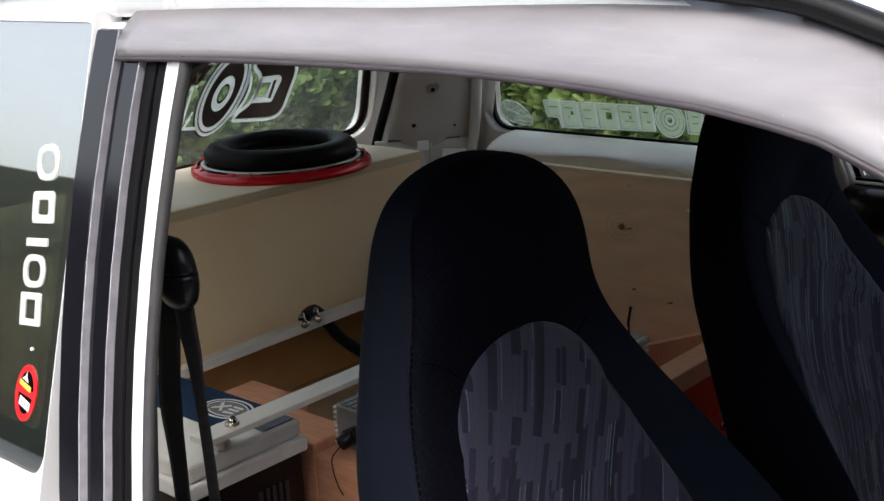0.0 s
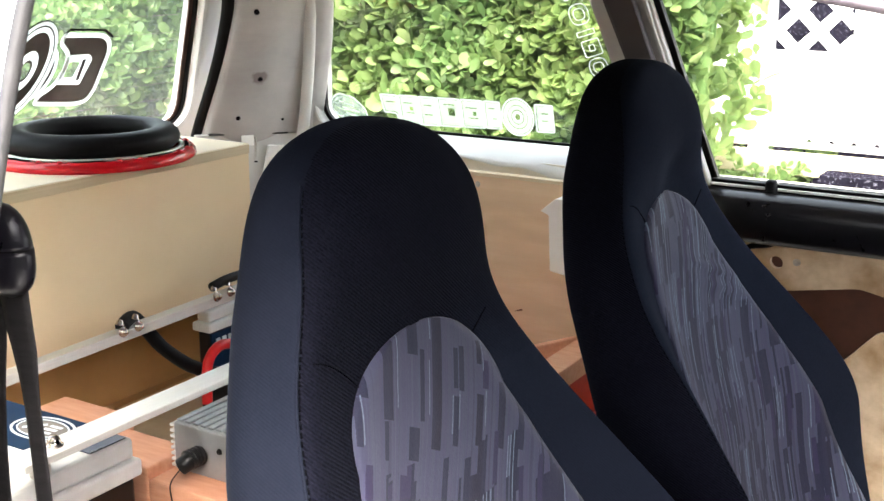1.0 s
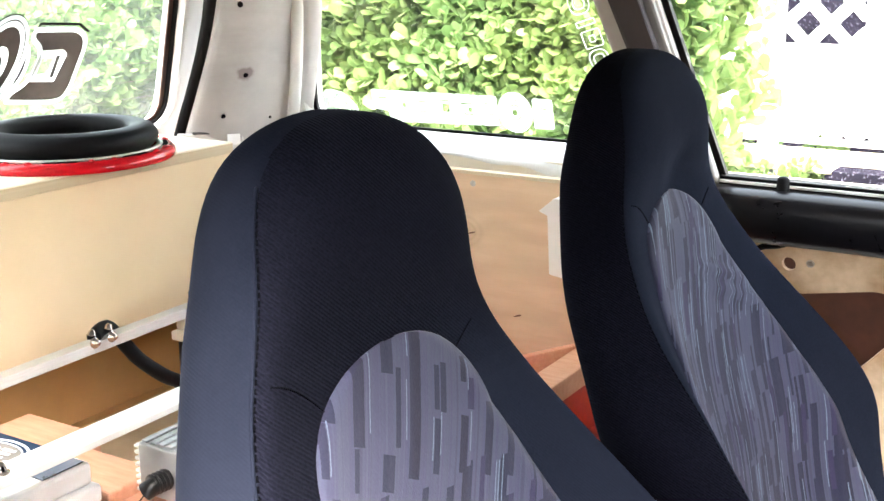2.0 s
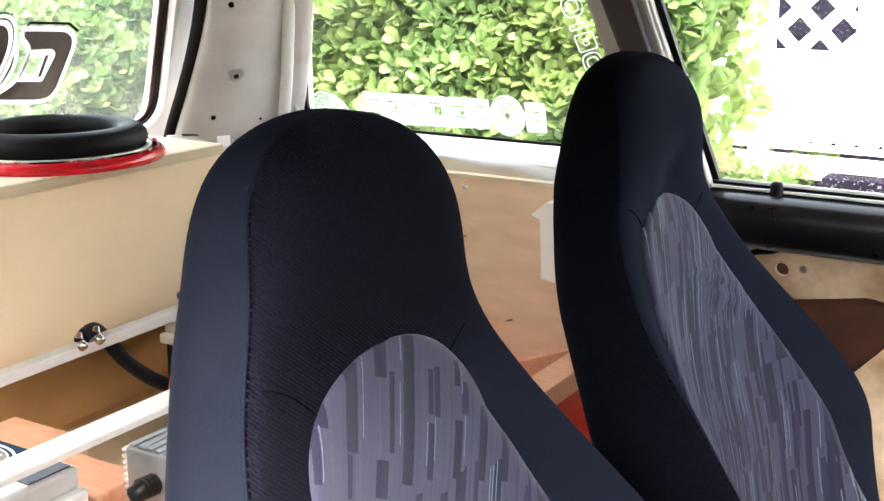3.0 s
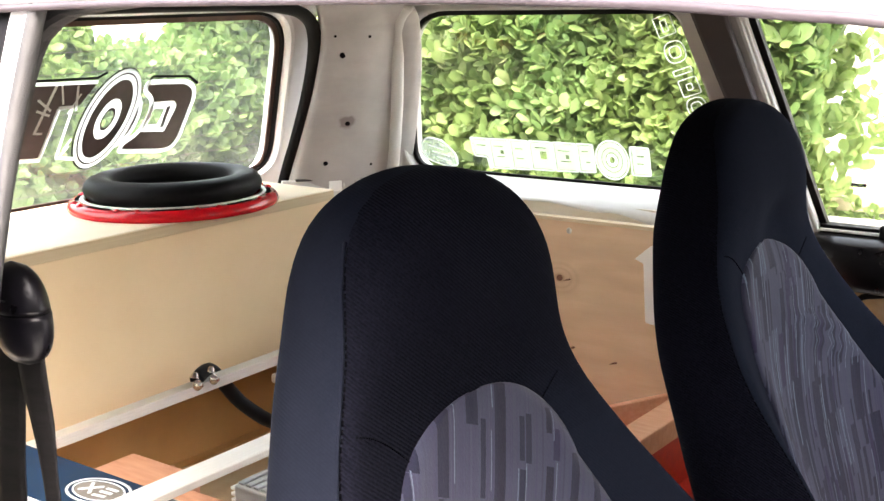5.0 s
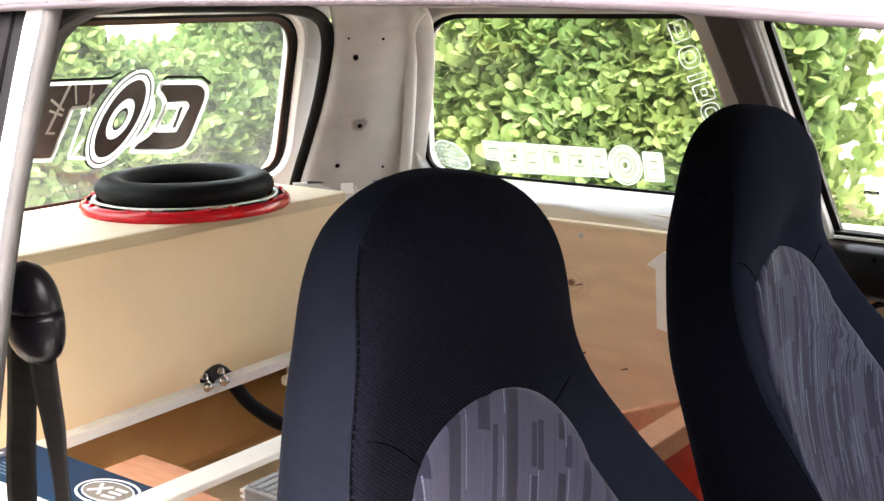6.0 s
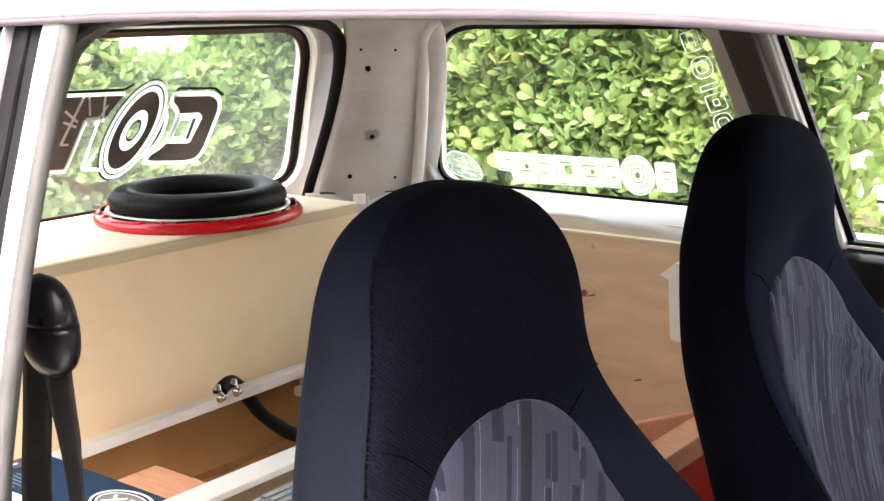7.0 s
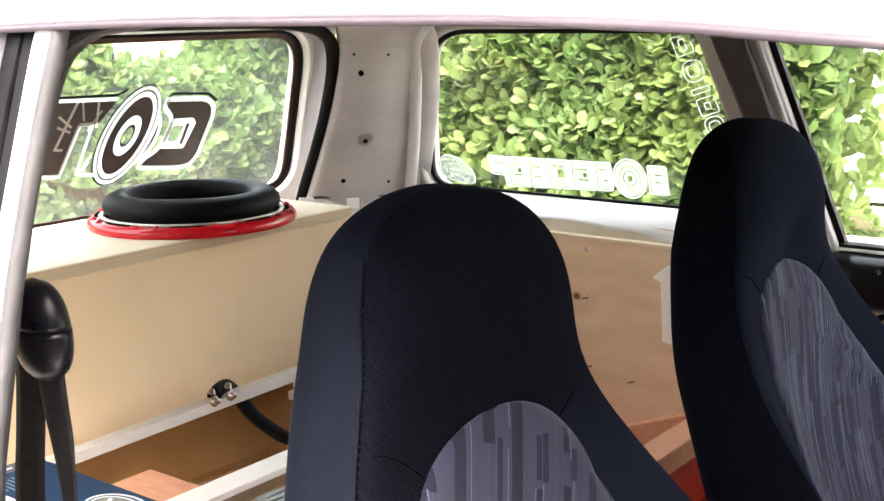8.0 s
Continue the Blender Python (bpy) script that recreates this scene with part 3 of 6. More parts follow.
# far pillar behind the door: plastic cover, dark seal and the white door frame
bm = bmesh.new()
plate(bm, [(-0.140, 1.08), (-0.228, 1.375), (-0.288, 1.375), (-0.230, 1.205), (-0.190, 1.08), (-0.190, 0.80), (-0.13, 0.80)], [], far_at, -0.055, -0.036)
part("pillar_cover", bm, TRIM, car, "mauve-grey plastic door pillar cover", bevel=0.008)
bm = bmesh.new()
plate(bm, [(-0.130, 0.96), (-0.236, 1.365), (-0.258, 1.365), (-0.152, 0.96)], [], far_at, -0.046, -0.0285)
part("door_seal", bm, RUBBER, car, "dark rubber door seal", bevel=0.006)

bm = bmesh.new()
plate(bm, [(0.70, 0.90), (0.40, 1.385), (-0.250, 1.385), (-0.128, 0.90)], [D_FAR], far_at, -0.028, 0.03)
door = part("passenger_door", bm, LEDGE_PAINT, car, "white door frame with its trim card removed", bevel=0.009)
bm = bmesh.new()
plate(bm, grown(D_FAR, 0.006), [], far_at, 0.0, 0.004)
d_glass = part("door_window", bm, GLASS, door, "raised clear door window glass")
d_glass.visible_shadow = False
bm = bmesh.new()
plate(bm, grown(D_FAR, 0.004), [grown(D_FAR, -0.011)], far_at, -0.015, -0.002)
part("door_window_seal", bm, RUBBER, door, "black rubber window seal")
# window sill: black wiping strip, white lip and the padded roll below
for name, y0, z0, z1, material, label in (("sill_seal", 0.694, 0.9975, 1.0030, RUBBER, "black rubber wiping strip along the window sill"), ("sill_lip", 0.690, 0.9925, 0.9972, LEDGE_PAINT, "white painted sill lip"), ("sill_joint", 0.692, 0.9895, 0.9923, RUBBER, "dark joint under the sill lip")):
    bm = bmesh.new()
    block(bm, -0.094, 0.60, y0, 0.722, z0, z1)
    part(name, bm, material, door, label, bevel=0.001)
bm = bmesh.new()
sweep(bm, smooth_path([(-0.10, 0.684, 0.946), (0.2, 0.684, 0.946), (0.7, 0.680, 0.942)], 6), 0.040, 0.044, 20, square=0.75)
part("waist_roll", bm, ROLL_VINYL, door, "black padded plastic door top", smooth=True)
bm = bmesh.new()
lathe(bm, [(0.0, 0.030), (0.008, 0.029), (0.010, 0.024), (0.0105, -0.002), (0.012, -0.004), (0.0125, -0.010), (0.0, -0.010)], (0.012, 0.688, 0.982), 16, False)
part("lock_knob", bm, RUBBER, door, "black door lock knob", smooth=True)
bm = bmesh.new()
hole = oval(0.0135, 0.855, 0.0115, 0.012, 18)
cav = rounded([(-0.03, 0.800), (0.034, 0.803), (0.155, 0.826), (0.27, 0.800), (0.26, 0.760), (0.187, 0.745), (0.128, 0.675), (-0.03, 0.62)], 0.012, 4)
plate(bm, [(-0.12, 0.30), (0.70, 0.30), (0.70, 0.905), (-0.12, 0.905)], [hole, cav], far_at, -0.012, 0.0)
part("door_skin", bm, DOOR_CARD, door, "bare door inner skin with tan sealing sheet")
bm = bmesh.new()
plate(bm, [(-0.12, 0.30), (0.70, 0.30), (0.70, 0.905), (-0.12, 0.905)], [], far_at, 0.05, 0.056)
part("door_cavity", bm, DARK_CAVITY, door, "dark brown hollow inside the door")
bm = bmesh.new()
lathe(bm, [(0.0, 0.004), (0.006, 0.003), (0.007, 0.0), (0.0, 0.0)], (0, 0, 0), 12, False)
bmesh.ops.transform(bm, matrix=Matrix.Translation(far_at(0.0495, 0.861, -0.013)) @ Euler((radians(106), 0, 0)).to_matrix().to_4x4(), verts=bm.verts)
part("door_screw", bm, SCREW, door, "small bright screw")

bm = bmesh.new()
sweep(bm, smooth_path([far_at(-0.075, 0.845, -0.02), far_at(-0.052, 0.862, -0.022), far_at(-0.030, 0.882, -0.022), far_at(0.0, 0.889, -0.02), far_at(0.02, 0.897, -0.014)], 6), 0.0055, 0.0055, 8)
part("door_cable", bm, RUBBER, door, "thin black cable", smooth=True)

# rear corner post between the tailgate opening and the quarter window
bm = bmesh.new()
rows = []
for z, a, b in ((0.62, (-1.105, 0.492), (-0.985, 0.672)), (0.90, (-1.105, 0.492), (-0.985, 0.672)), (0.96, (-1.100, 0.492), (-0.985, 0.672)), (1.03, (-1.080, 0.490), (-0.972, 0.664)), (1.11, (-1.042, 0.486), (-0.942, 0.645)), (1.20, (-0.996, 0.478), (-0.905, 0.618)), (1.29, (-0.954, 0.462), (-0.872, 0.580)), (1.34, (-0.935, 0.442), (-0.850, 0.545)), (1.372, (-0.905, 0.40), (-0.82, 0.48))):
    a, b = Vector((*a, z)), Vector((*b, z))
    row = [a + Vector((-0.03, 0.03, 0)), a]
    row += [a.lerp(b, k / 6) + Vector((0.010, -0.008, 0)) * math.sin(math.pi * k / 6) for k in range(1, 6)]
    row += [b, b + Vector((0.028, 0.010, 0)), b + Vector((0.036, 0.036, 0))]
    rows.append([bm.verts.new(p) for p in row])
for a, b in zip(rows, rows[1:]):
    for k in range(len(a) - 1):
        bm.faces.new((a[k], a[k + 1], b[k + 1], b[k]))
post = part("corner_post", bm, POST_PAINT, car, "bare painted metal rear corner post with drilled holes", smooth=True)
sol = post.modifiers.new("thick", "SOLIDIFY")
sol.thickness, sol.offset = 0.004, 0.0
sub = post.modifiers.new("round", "SUBSURF")
sub.levels = sub.render_levels = 2
# light on the rolled edge is put into its paler tone
bm = bmesh.new()
sweep(bm, smooth_path([(-0.960, 0.656, 0.985), (-0.947, 0.653, 1.034), (-0.924, 0.637, 1.11), (-0.898, 0.613, 1.19), (-0.866, 0.580, 1.29), (-0.838, 0.552, 1.335), (-0.800, 0.530, 1.358)], 6), 0.012, 0.007, 12, up=(0.6, -0.8, 0))
part("post_flange", bm, FLANGE_PAINT, post, "rolled edge beside the quarter window, painted pale for the light on it", smooth=True)
bm = bmesh.new()
block(bm, -0.013, 0.013, -0.011, 0.010, -0.001, 0.002)
bmesh.ops.transform(bm, matrix=Matrix.Translation((-1.019, 0.560, 1.009)) @ Matrix(((0.55, 0, 0.83, 0), (0.83, 0, -0.55, 0), (0, 1, 0, 0), (0, 0, 0, 1))), verts=bm.verts)
part("post_bracket", bm, LEDGE_PAINT, post, "small pale metal bracket", bevel=0.001)


def foot_at(u, v, d):
    return Vector((-1.09 + 0.5347 * u + 0.845 * d, 0.491 + 0.845 * u - 0.5347 * d, v))


# folded panel at the foot of the post, under a dark strip painted as its shadow
for name, loop, d0, d1, material, label in (
        ("foot_panel", [(-0.01, 0.76), (0.215, 0.76), (0.215, 1.016), (0.10, 1.0195), (-0.01, 1.025)], 0.009, 0.0165, FLANGE_PAINT, "pale folded panel at the foot of the post"),
        ("foot_shadow", [(0.018, 1.0215), (0.185, 1.0165), (0.185, 1.0195), (0.018, 1.0262)], 0.010, 0.0185, GREY_SEAL_SHADE, "dark strip painted for the shadow above the foot panel"),
        ("foot_step", [(0.128, 0.940), (0.195, 0.935), (0.195, 0.992), (0.140, 0.996)], 0.012, 0.0260, LEDGE_PAINT, "pale raised step in the foot panel"),
        ("foot_rib", [(0.112, 0.965), (0.1165, 0.965), (0.1175, 1.012), (0.113, 1.014)], 0.012, 0.0195, FLANGE_PAINT, "thin rib in the foot panel")):
    bm = bmesh.new()
    plate(bm, loop, [], foot_at, d0, d1)
    part(name, bm, material, post, label, bevel=0.0015)

# tailgate: painted frame, glass and seal
R_WIN = rounded([(0.535, 1.030), (0.425, 1.352), (-0.505, 1.352), (-0.615, 1.030)], [0.07, 0.08, 0.08, 0.07], 8)
bm = bmesh.new()
plate(bm, [(0.66, 0.90), (0.475, 1.385), (-0.555, 1.385), (-0.74, 0.90)], [R_WIN], rear_at, -0.03, 0.03)
gate = part("tailgate", bm, WHITE_PAINT, car, "white painted tailgate frame", bevel=0.008)
bm = bmesh.new()
plate(bm, grown(R_WIN, 0.006), [], rear_at, 0.0, 0.004)
r_glass = part("rear_window", bm, HAZY_GLASS, gate, "dusty rear window glass with a large sticker")
r_glass.visible_shadow = False
bm = bmesh.new()
plate(bm, grown(R_WIN, -0.0005), [grown(R_WIN, -0.0055)], rear_at, -0.012, -0.0045)
part("rear_seal", bm, RUBBER, gate, "black rubber window seal")
bm = bmesh.new()
plate(bm, grown(R_WIN, -0.0005), [grown(R_WIN, -0.014)], rear_at, -0.0042, -0.0005)
part("glass_border", bm, RUST_BORDER, gate, "dark brown printed edge of the rear glass")
for k in range(9):
    z = 1.06 + 0.034 * k
    e = 0.36 * (z - 1.03)
    decal_line = bmesh.new()
    plate(decal_line, [(0.50 - e, z), (0.50 - e, z + 0.0009), (-0.58 + e, z + 0.0009), (-0.58 + e, z)], [], rear_at, -0.0016, -0.0010)
    part("heater_line", decal_line, STAIN, r_glass)
bm = bmesh.new()
sweep(bm, smooth_path([(-1.130, 0.505, 0.93), (-1.100, 0.500, 1.02), (-1.055, 0.494, 1.11), (-1.010, 0.484, 1.20), (-0.972, 0.466, 1.285), (-0.955, 0.435, 1.335), (-0.945, 0.36, 1.358), (-0.94, 0.2, 1.366), (-0.94, -0.2, 1.366), (-0.945, -0.42, 1.358), (-0.972, -0.54, 1.285), (-1.055, -0.57, 1.11), (-1.13, -0.58, 0.93)], 6), 0.014, 0.011, 10)
part("tailgate_seal", bm, RUBBER, car, "thick black tailgate seal", smooth=True)

# roof
bm = bmesh.new()
rows = []
for i in range(15):
    x = -1.06 + 1.75 * i / 14
    rows.append([bm.verts.new((x, -0.06 + s * 0.665, 1.385 + 0.035 * (1 - s * s) - 0.04 * max(0, (x - 0.2) / 0.5) ** 2 - 0.03 * max(0, (-0.75 - x) / 0.3) ** 2)) for s in [k / 8 - 1 for k in range(17)]])
for a, b in zip(rows, rows[1:]):
    for k in range(16):
        bm.faces.new((a[k], a[k + 1], b[k + 1], b[k]))
roof = part("roof", bm, WHITE_PAINT, car, "white painted car roof", smooth=True)
sol = roof.modifiers.new("thick", "SOLIDIFY")
sol.thickness, sol.offset = 0.012, 1.0
bm = bmesh.new()
rows = []
for i in range(12):
    x = -0.93 + 1.55 * i / 11
    rows.append([bm.verts.new((x, -0.06 + s * 0.60, 1.375 + 0.035 * (1 - s * s) - 0.04 * max(0, (x - 0.2) / 0.5) ** 2 - 0.03 * max(0, (-0.75 - x) / 0.3) ** 2)) for s in [k / 6 - 1 for k in range(13)]])
for a, b in zip(rows, rows[1:]):
    for k in range(12):
        bm.faces.new((a[k], a[k + 1], b[k + 1], b[k]))
lining = part("headlining", bm, HEADLINING, car, "grey fabric roof lining", smooth=True)
sol = lining.modifiers.new("thick", "SOLIDIFY")
sol.thickness, sol.offset = 0.006, 1.0
bm = bmesh.new()
sweep(bm, smooth_path([(-1.0, -0.725, 1.405), (-0.3, -0.725, 1.432), (0.2, -0.725, 1.434), (0.417, -0.725, 1.424), (0.505, -0.728, 1.403), (0.60, -0.73, 1.368), (0.8, -0.735, 1.28)], 8), 0.010, 0.008, 8)
part("roof_gutter", bm, BLACK_PLASTIC, car, "black rain gutter moulding", smooth=True)
bm = bmesh.new()
sweep(bm, smooth_path([(-1.0, -0.70, 1.392), (-0.3, -0.695, 1.414), (0.2, -0.695, 1.416), (0.417, -0.695, 1.406), (0.505, -0.698, 1.388), (0.60, -0.70, 1.352), (0.8, -0.705, 1.265)], 8), 0.03, 0.014, 10, square=0.6)
part("roof_rail", bm, WHITE_PAINT, car, "white roof side rail", smooth=True)
bm = bmesh.new()
sweep(bm, smooth_path([(-0.95, 0.575, 1.372), (-0.3, 0.60, 1.376), (0.2, 0.60, 1.372), (0.6, 0.60, 1.34)], 6), 0.035, 0.016, 10, square=0.6)
part("far_roof_rail", bm, INNER_PAINT, car, "painted roof side rail", smooth=True)


# windscreen and dashboard, unseen, added to close the cabin against light from ahead
bm = bmesh.new()
vs = [bm.verts.new(p) for p in ((0.70, -0.62, 1.375), (0.70, 0.52, 1.375), (1.25, 0.62, 0.93), (1.25, -0.72, 0.93), (0.704, -0.62, 1.378), (0.704, 0.52, 1.378), (1.254, 0.62, 0.933), (1.254, -0.72, 0.933))]
for q in ((0, 1, 2, 3), (7, 6, 5, 4), (0, 4, 5, 1), (1, 5, 6, 2), (2, 6, 7, 3), (3, 7, 4, 0)):
    bm.faces.new([vs[i] for i in q])
part("windscreen", bm, SCREEN_GLASS, car, "sloping clear windscreen glass").visible_shadow = False
bm = bmesh.new()
block(bm, 0.78, 1.25, -0.66, 0.62, 0.40, 0.93)
part("dashboard", bm, BLACK_PLASTIC, car, "black plastic dashboard", bevel=0.04)

# near side: pillar strips that follow the door's edge
def strip_x(x, z):
    d = z - 1.21
    return x + 0.486 * d * d - 0.041 * d


def pillar_strip(name, x0, x1, d0, d1, material, label, z0=0.60, z1=1.395, bevel=0.003):
    out = [(strip_x(x1, z0 + (z1 - z0) * k / 12), z0 + (z1 - z0) * k / 12) for k in range(13)]
    out += [(strip_x(x0, z1 - (z1 - z0) * k / 12), z1 - (z1 - z0) * k / 12) for k in range(13)]
    bm = bmesh.new()
    plate(bm, out, [], near_at, d0, d1)
    return part(name, bm, material, car, label, bevel=bevel)


pillar_strip("door_sash", -0.212, -0.177, -0.02, 0.003, BLACK_PAINT, "glossy black door sash")
pillar_strip("sash_edge", -0.1763, -0.1746, -0.03, 0.004, BRIGHT_LIP, "thin bright sash lip", bevel=0.0005)
pillar_strip("glass_run", -0.1735, -0.141, -0.02, -0.002, BLACK_PAINT, "black glass run channel")
pillar_strip("run_edge", -0.1402, -0.1386, -0.03, 0.002, BRIGHT_LIP, "thin bright channel lip", bevel=0.0005)
pillar_strip("run_rubber", -0.1375, -0.122, -0.02, -0.004, RUBBER, "black channel rubber")
pillar_strip("run_lip", -0.1215, -0.106, -0.022, -0.006, RUBBER, "black inner channel rubber")
pillar_strip("body_pillar", -0.1055, -0.0875, -0.012, -0.002, WHITE_PAINT, "white painted body pillar")
bm = bmesh.new()
sweep(bm, smooth_path([near_at(strip_x(-0.0780, z), z, -0.002) for z in (0.60, 0.8, 0.95, 1.08, 1.2, 1.3, 1.36, 1.385)], 5), 0.0056, 0.0056, 10, up=(1, 0, 0))
part("door_opening_seal", bm, GREY_SEAL_SHADE, car, "grey fabric-covered door opening seal", smooth=True)
# dark grey puts the shade under the roof into the cover's colour
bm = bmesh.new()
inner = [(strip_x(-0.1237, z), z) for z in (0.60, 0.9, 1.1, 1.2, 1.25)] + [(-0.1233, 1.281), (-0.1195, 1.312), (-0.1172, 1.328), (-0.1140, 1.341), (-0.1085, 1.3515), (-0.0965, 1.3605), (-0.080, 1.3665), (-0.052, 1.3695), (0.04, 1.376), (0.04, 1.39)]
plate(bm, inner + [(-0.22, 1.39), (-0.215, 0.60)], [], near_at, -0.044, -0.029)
part("near_pillar_cover", bm, GREY_SEAL_SHADE, car, "door pillar cover in dark grey, with the roof's shade painted in", bevel=0.006)

# near quarter window and body side
Q_NEAR = rounded([(-0.2135, 0.993), (-0.2135, 1.400), (-0.80, 1.400), (-0.95, 0.993)], [0.03, 0.01, 0.10, 0.06], 8)
bm = bmesh.new()
plate(bm, [(-0.2126, 0.25), (-0.2126, 1.41), (-0.90, 1.41), (-1.10, 0.95), (-1.15, 0.25)], [Q_NEAR], near_at, -0.03, 0.0)
part("near_quarter_panel", bm, WHITE_PAINT, car, "white painted rear body side", bevel=0.005)
bm = bmesh.new()
plate(bm, Q_NEAR, [], near_at, -0.008, -0.004)
n_glass = part("near_quarter_window", bm, TINTED_GLASS, car, "tinted rear quarter window with white stickers and an alarm badge")
n_glass.visible_shadow = False
bm = bmesh.new()
plate(bm, grown(Q_NEAR, -0.0006), [rounded([(-0.237, 1.027), (-0.238, 1.385), (-0.78, 1.385), (-0.90, 1.027)], [0.02, 0.01, 0.09, 0.05], 6)], near_at, -0.0125, -0.0085)
part("window_border", bm, BLACK_PAINT, n_glass, "black printed window border")
bm = bmesh.new()
plate(bm, [(-0.211, 0.25), (0.9, 0.25), (0.9, 0.93), (-0.20, 0.93)], [], near_at, -0.04, 0.02)
part("driver_door", bm, WHITE_PAINT, car, "white driver door below the open window", bevel=0.01)

# weather shield over the open window
bm = bmesh.new()
low = smooth_path([(-0.165, 0, 1.371), (0.0, 0, 1.3745), (0.18, 0, 1.3745), (0.25, 0, 1.374), (0.33, 0, 1.3715), (0.39, 0, 1.3675), (0.423, 0, 1.365), (0.476, 0, 1.356), (0.506, 0, 1.347), (0.60, 0, 1.307), (0.75, 0, 1.227)], 8)


def shield_out(x):
    """The shield bows outwards towards its front end."""
    return 0.022 * min(1.0, max(0.0, (x - 0.15) / 0.26)) ** 1.3


rows = []
for k, p in enumerate(low):
    t = k / (len(low) - 1)
    h = 0.046 + 0.006 * min(1, 2 * t)
    row = []
    for j in range(7):
        s = j / 6
        q = near_at(p.x - 0.012 * s * t, p.z + h * s, 0.010 * math.sin(math.pi * min(1, s + 0.1)) - 0.016 * s + shield_out(p.x) * (1 - 0.85 * s))
        row.append(bm.verts.new(q))
    rows.append(row)
for a, b in zip(rows, rows[1:]):
    for k in range(6):
        bm.faces.new((a[k], a[k + 1], b[k + 1], b[k]))
shield = part("weather_shield", bm, SHIELD, car, "smoky grey acrylic window weather shield", smooth=True)
sol = shield.modifiers.new("thick", "SOLIDIFY")
sol.thickness = 0.003
bm = bmesh.new()
sweep(bm, [near_at(p.x, p.z - 0.0006, 0.003 + shield_out(p.x)) for p in low], 0.0026, 0.0022, 8)
part("shield_lip", bm, LIP_MAUVE, shield, "mauve-grey rolled lower lip", smooth=True)


def wheel(x, y):
    hub = new("wheel")
    hub.parent = car
    hub.empty_display_size = 0.05
    for name, prof, material in (("tyre", [(0.185, -0.07), (0.255, -0.075), (0.275, -0.05), (0.278, 0.0), (0.275, 0.05), (0.255, 0.075), (0.185, 0.07)], RUBBER), ("rim", [(0.0, 0.05), (0.06, 0.055), (0.10, 0.04), (0.17, 0.05), (0.186, 0.065), (0.186, -0.065), (0.0, -0.06)], SILVER)):
        bm = bmesh.new()
        lathe(bm, prof, (0, 0, 0), 36, name == "tyre")
        bmesh.ops.transform(bm, matrix=Matrix.Translation((x, y, 0.278)) @ Euler((radians(90 if y < 0 else -90), 0, 0)).to_matrix().to_4x4(), verts=bm.verts)
        part(name, bm, material, hub, smooth=True)


for x in (-0.70, 1.02):
    for y in (-0.74, 0.62):
        wheel(x, y)


# ---- speaker box ----
box = empty("speaker_box", "large unpainted MDF subwoofer box behind the seats", "speaker box")
bm = bmesh.new()
block(bm, -1.165, -0.865, -0.66, 0.382, 0.765, 1.021)
part("box_body", bm, MDF, box, bevel=0.0006)
bm = bmesh.new()
block(bm, -1.165, -0.8645, -0.66, 0.3825, 1.0211, 1.040)
part("top_board", bm, MDF_TOP, box, "paler MDF top board", bevel=0.0015)
bm = bmesh.new()
block(bm, -0.8644, -0.8636, -0.66, 0.3825, 1.0215, 1.0378)
part("board_edge", bm, MDF_CUT, box, "duller cut edge of the top board")

# subwoofer
SUB = (-0.990, 0.126, 1.040)
woofer = empty("subwoofer", "large subwoofer with a red frame and black rubber surround", "loudspeaker")
bm = bmesh.new()
lathe(bm, [(0.150, 0.0), (0.171, 0.0), (0.1735, 0.004), (0.172, 0.011), (0.167, 0.0165), (0.152, 0.018), (0.148, 0.012)], SUB, 72)
part("frame", bm, RED_METAL, woofer, "glossy red metal frame", smooth=True)
bm = bmesh.new()
lathe(bm, [(0.144, 0.016), (0.1515, 0.0165), (0.1525, 0.019), (0.150, 0.0205), (0.144, 0.020)], SUB, 72)
part("gasket", bm, SILVER, woofer, "pale trim ring", smooth=True)
bm = bmesh.new()
lathe(bm, [(0.120 + 0.027 * math.cos(2 * math.pi * k / 14), 0.034 + 0.021 * math.sin(2 * math.pi * k / 14)) for k in range(14)], SUB, 72)
part("surround", bm, RUBBER, woofer, "fat black rubber surround", smooth=True)
bm = bmesh.new()
lathe(bm, [(0.100, 0.030), (0.060, -0.010), (0.050, 0.0), (0.03, 0.016), (0.0, 0.022), (0.0, 0.0), (0.05, -0.02), (0.104, 0.02)], SUB, 48, False)
part("cone", bm, CONE, woofer, "black cone with a dust cap", smooth=True)
for k in range(8):
    for side in (-0.055, 0.055):
        a = radians(-67 + 45 * k) + side * 2
        bm = bmesh.new()
        lathe(bm, [(0.0, 0.004), (0.0028, 0.0036), (0.0034, 0.0022), (0.0052, 0.002), (0.0064, 0.0), (0.0, 0.0)], (SUB[0] + 0.162 * math.cos(a), SUB[1] + 0.162 * math.sin(a), SUB[2] + 0.0165), 12, False)
        part("frame_bolt", bm, RED_METAL, woofer, smooth=True)
    # slot drawn as a dark plate, its inner shade painted on
    mid = radians(-67 + 22.5 + 45 * k)
    bm = bmesh.new()
    ring = [(SUB[0] + r * math.cos(mid + radians(d)), SUB[1] + r * math.sin(mid + radians(d))) for r, ds in ((0.1600, range(-9, 10, 3)), (0.1530, range(9, -10, -3))) for d in ds]
    plate(bm, ring, [], lambda u, v, d: Vector((u, v, SUB[2] + d)), 0.0155, 0.0186)
    part("frame_slot", bm, HOLE_DARK, woofer, "dark plate for the shade in a frame slot")

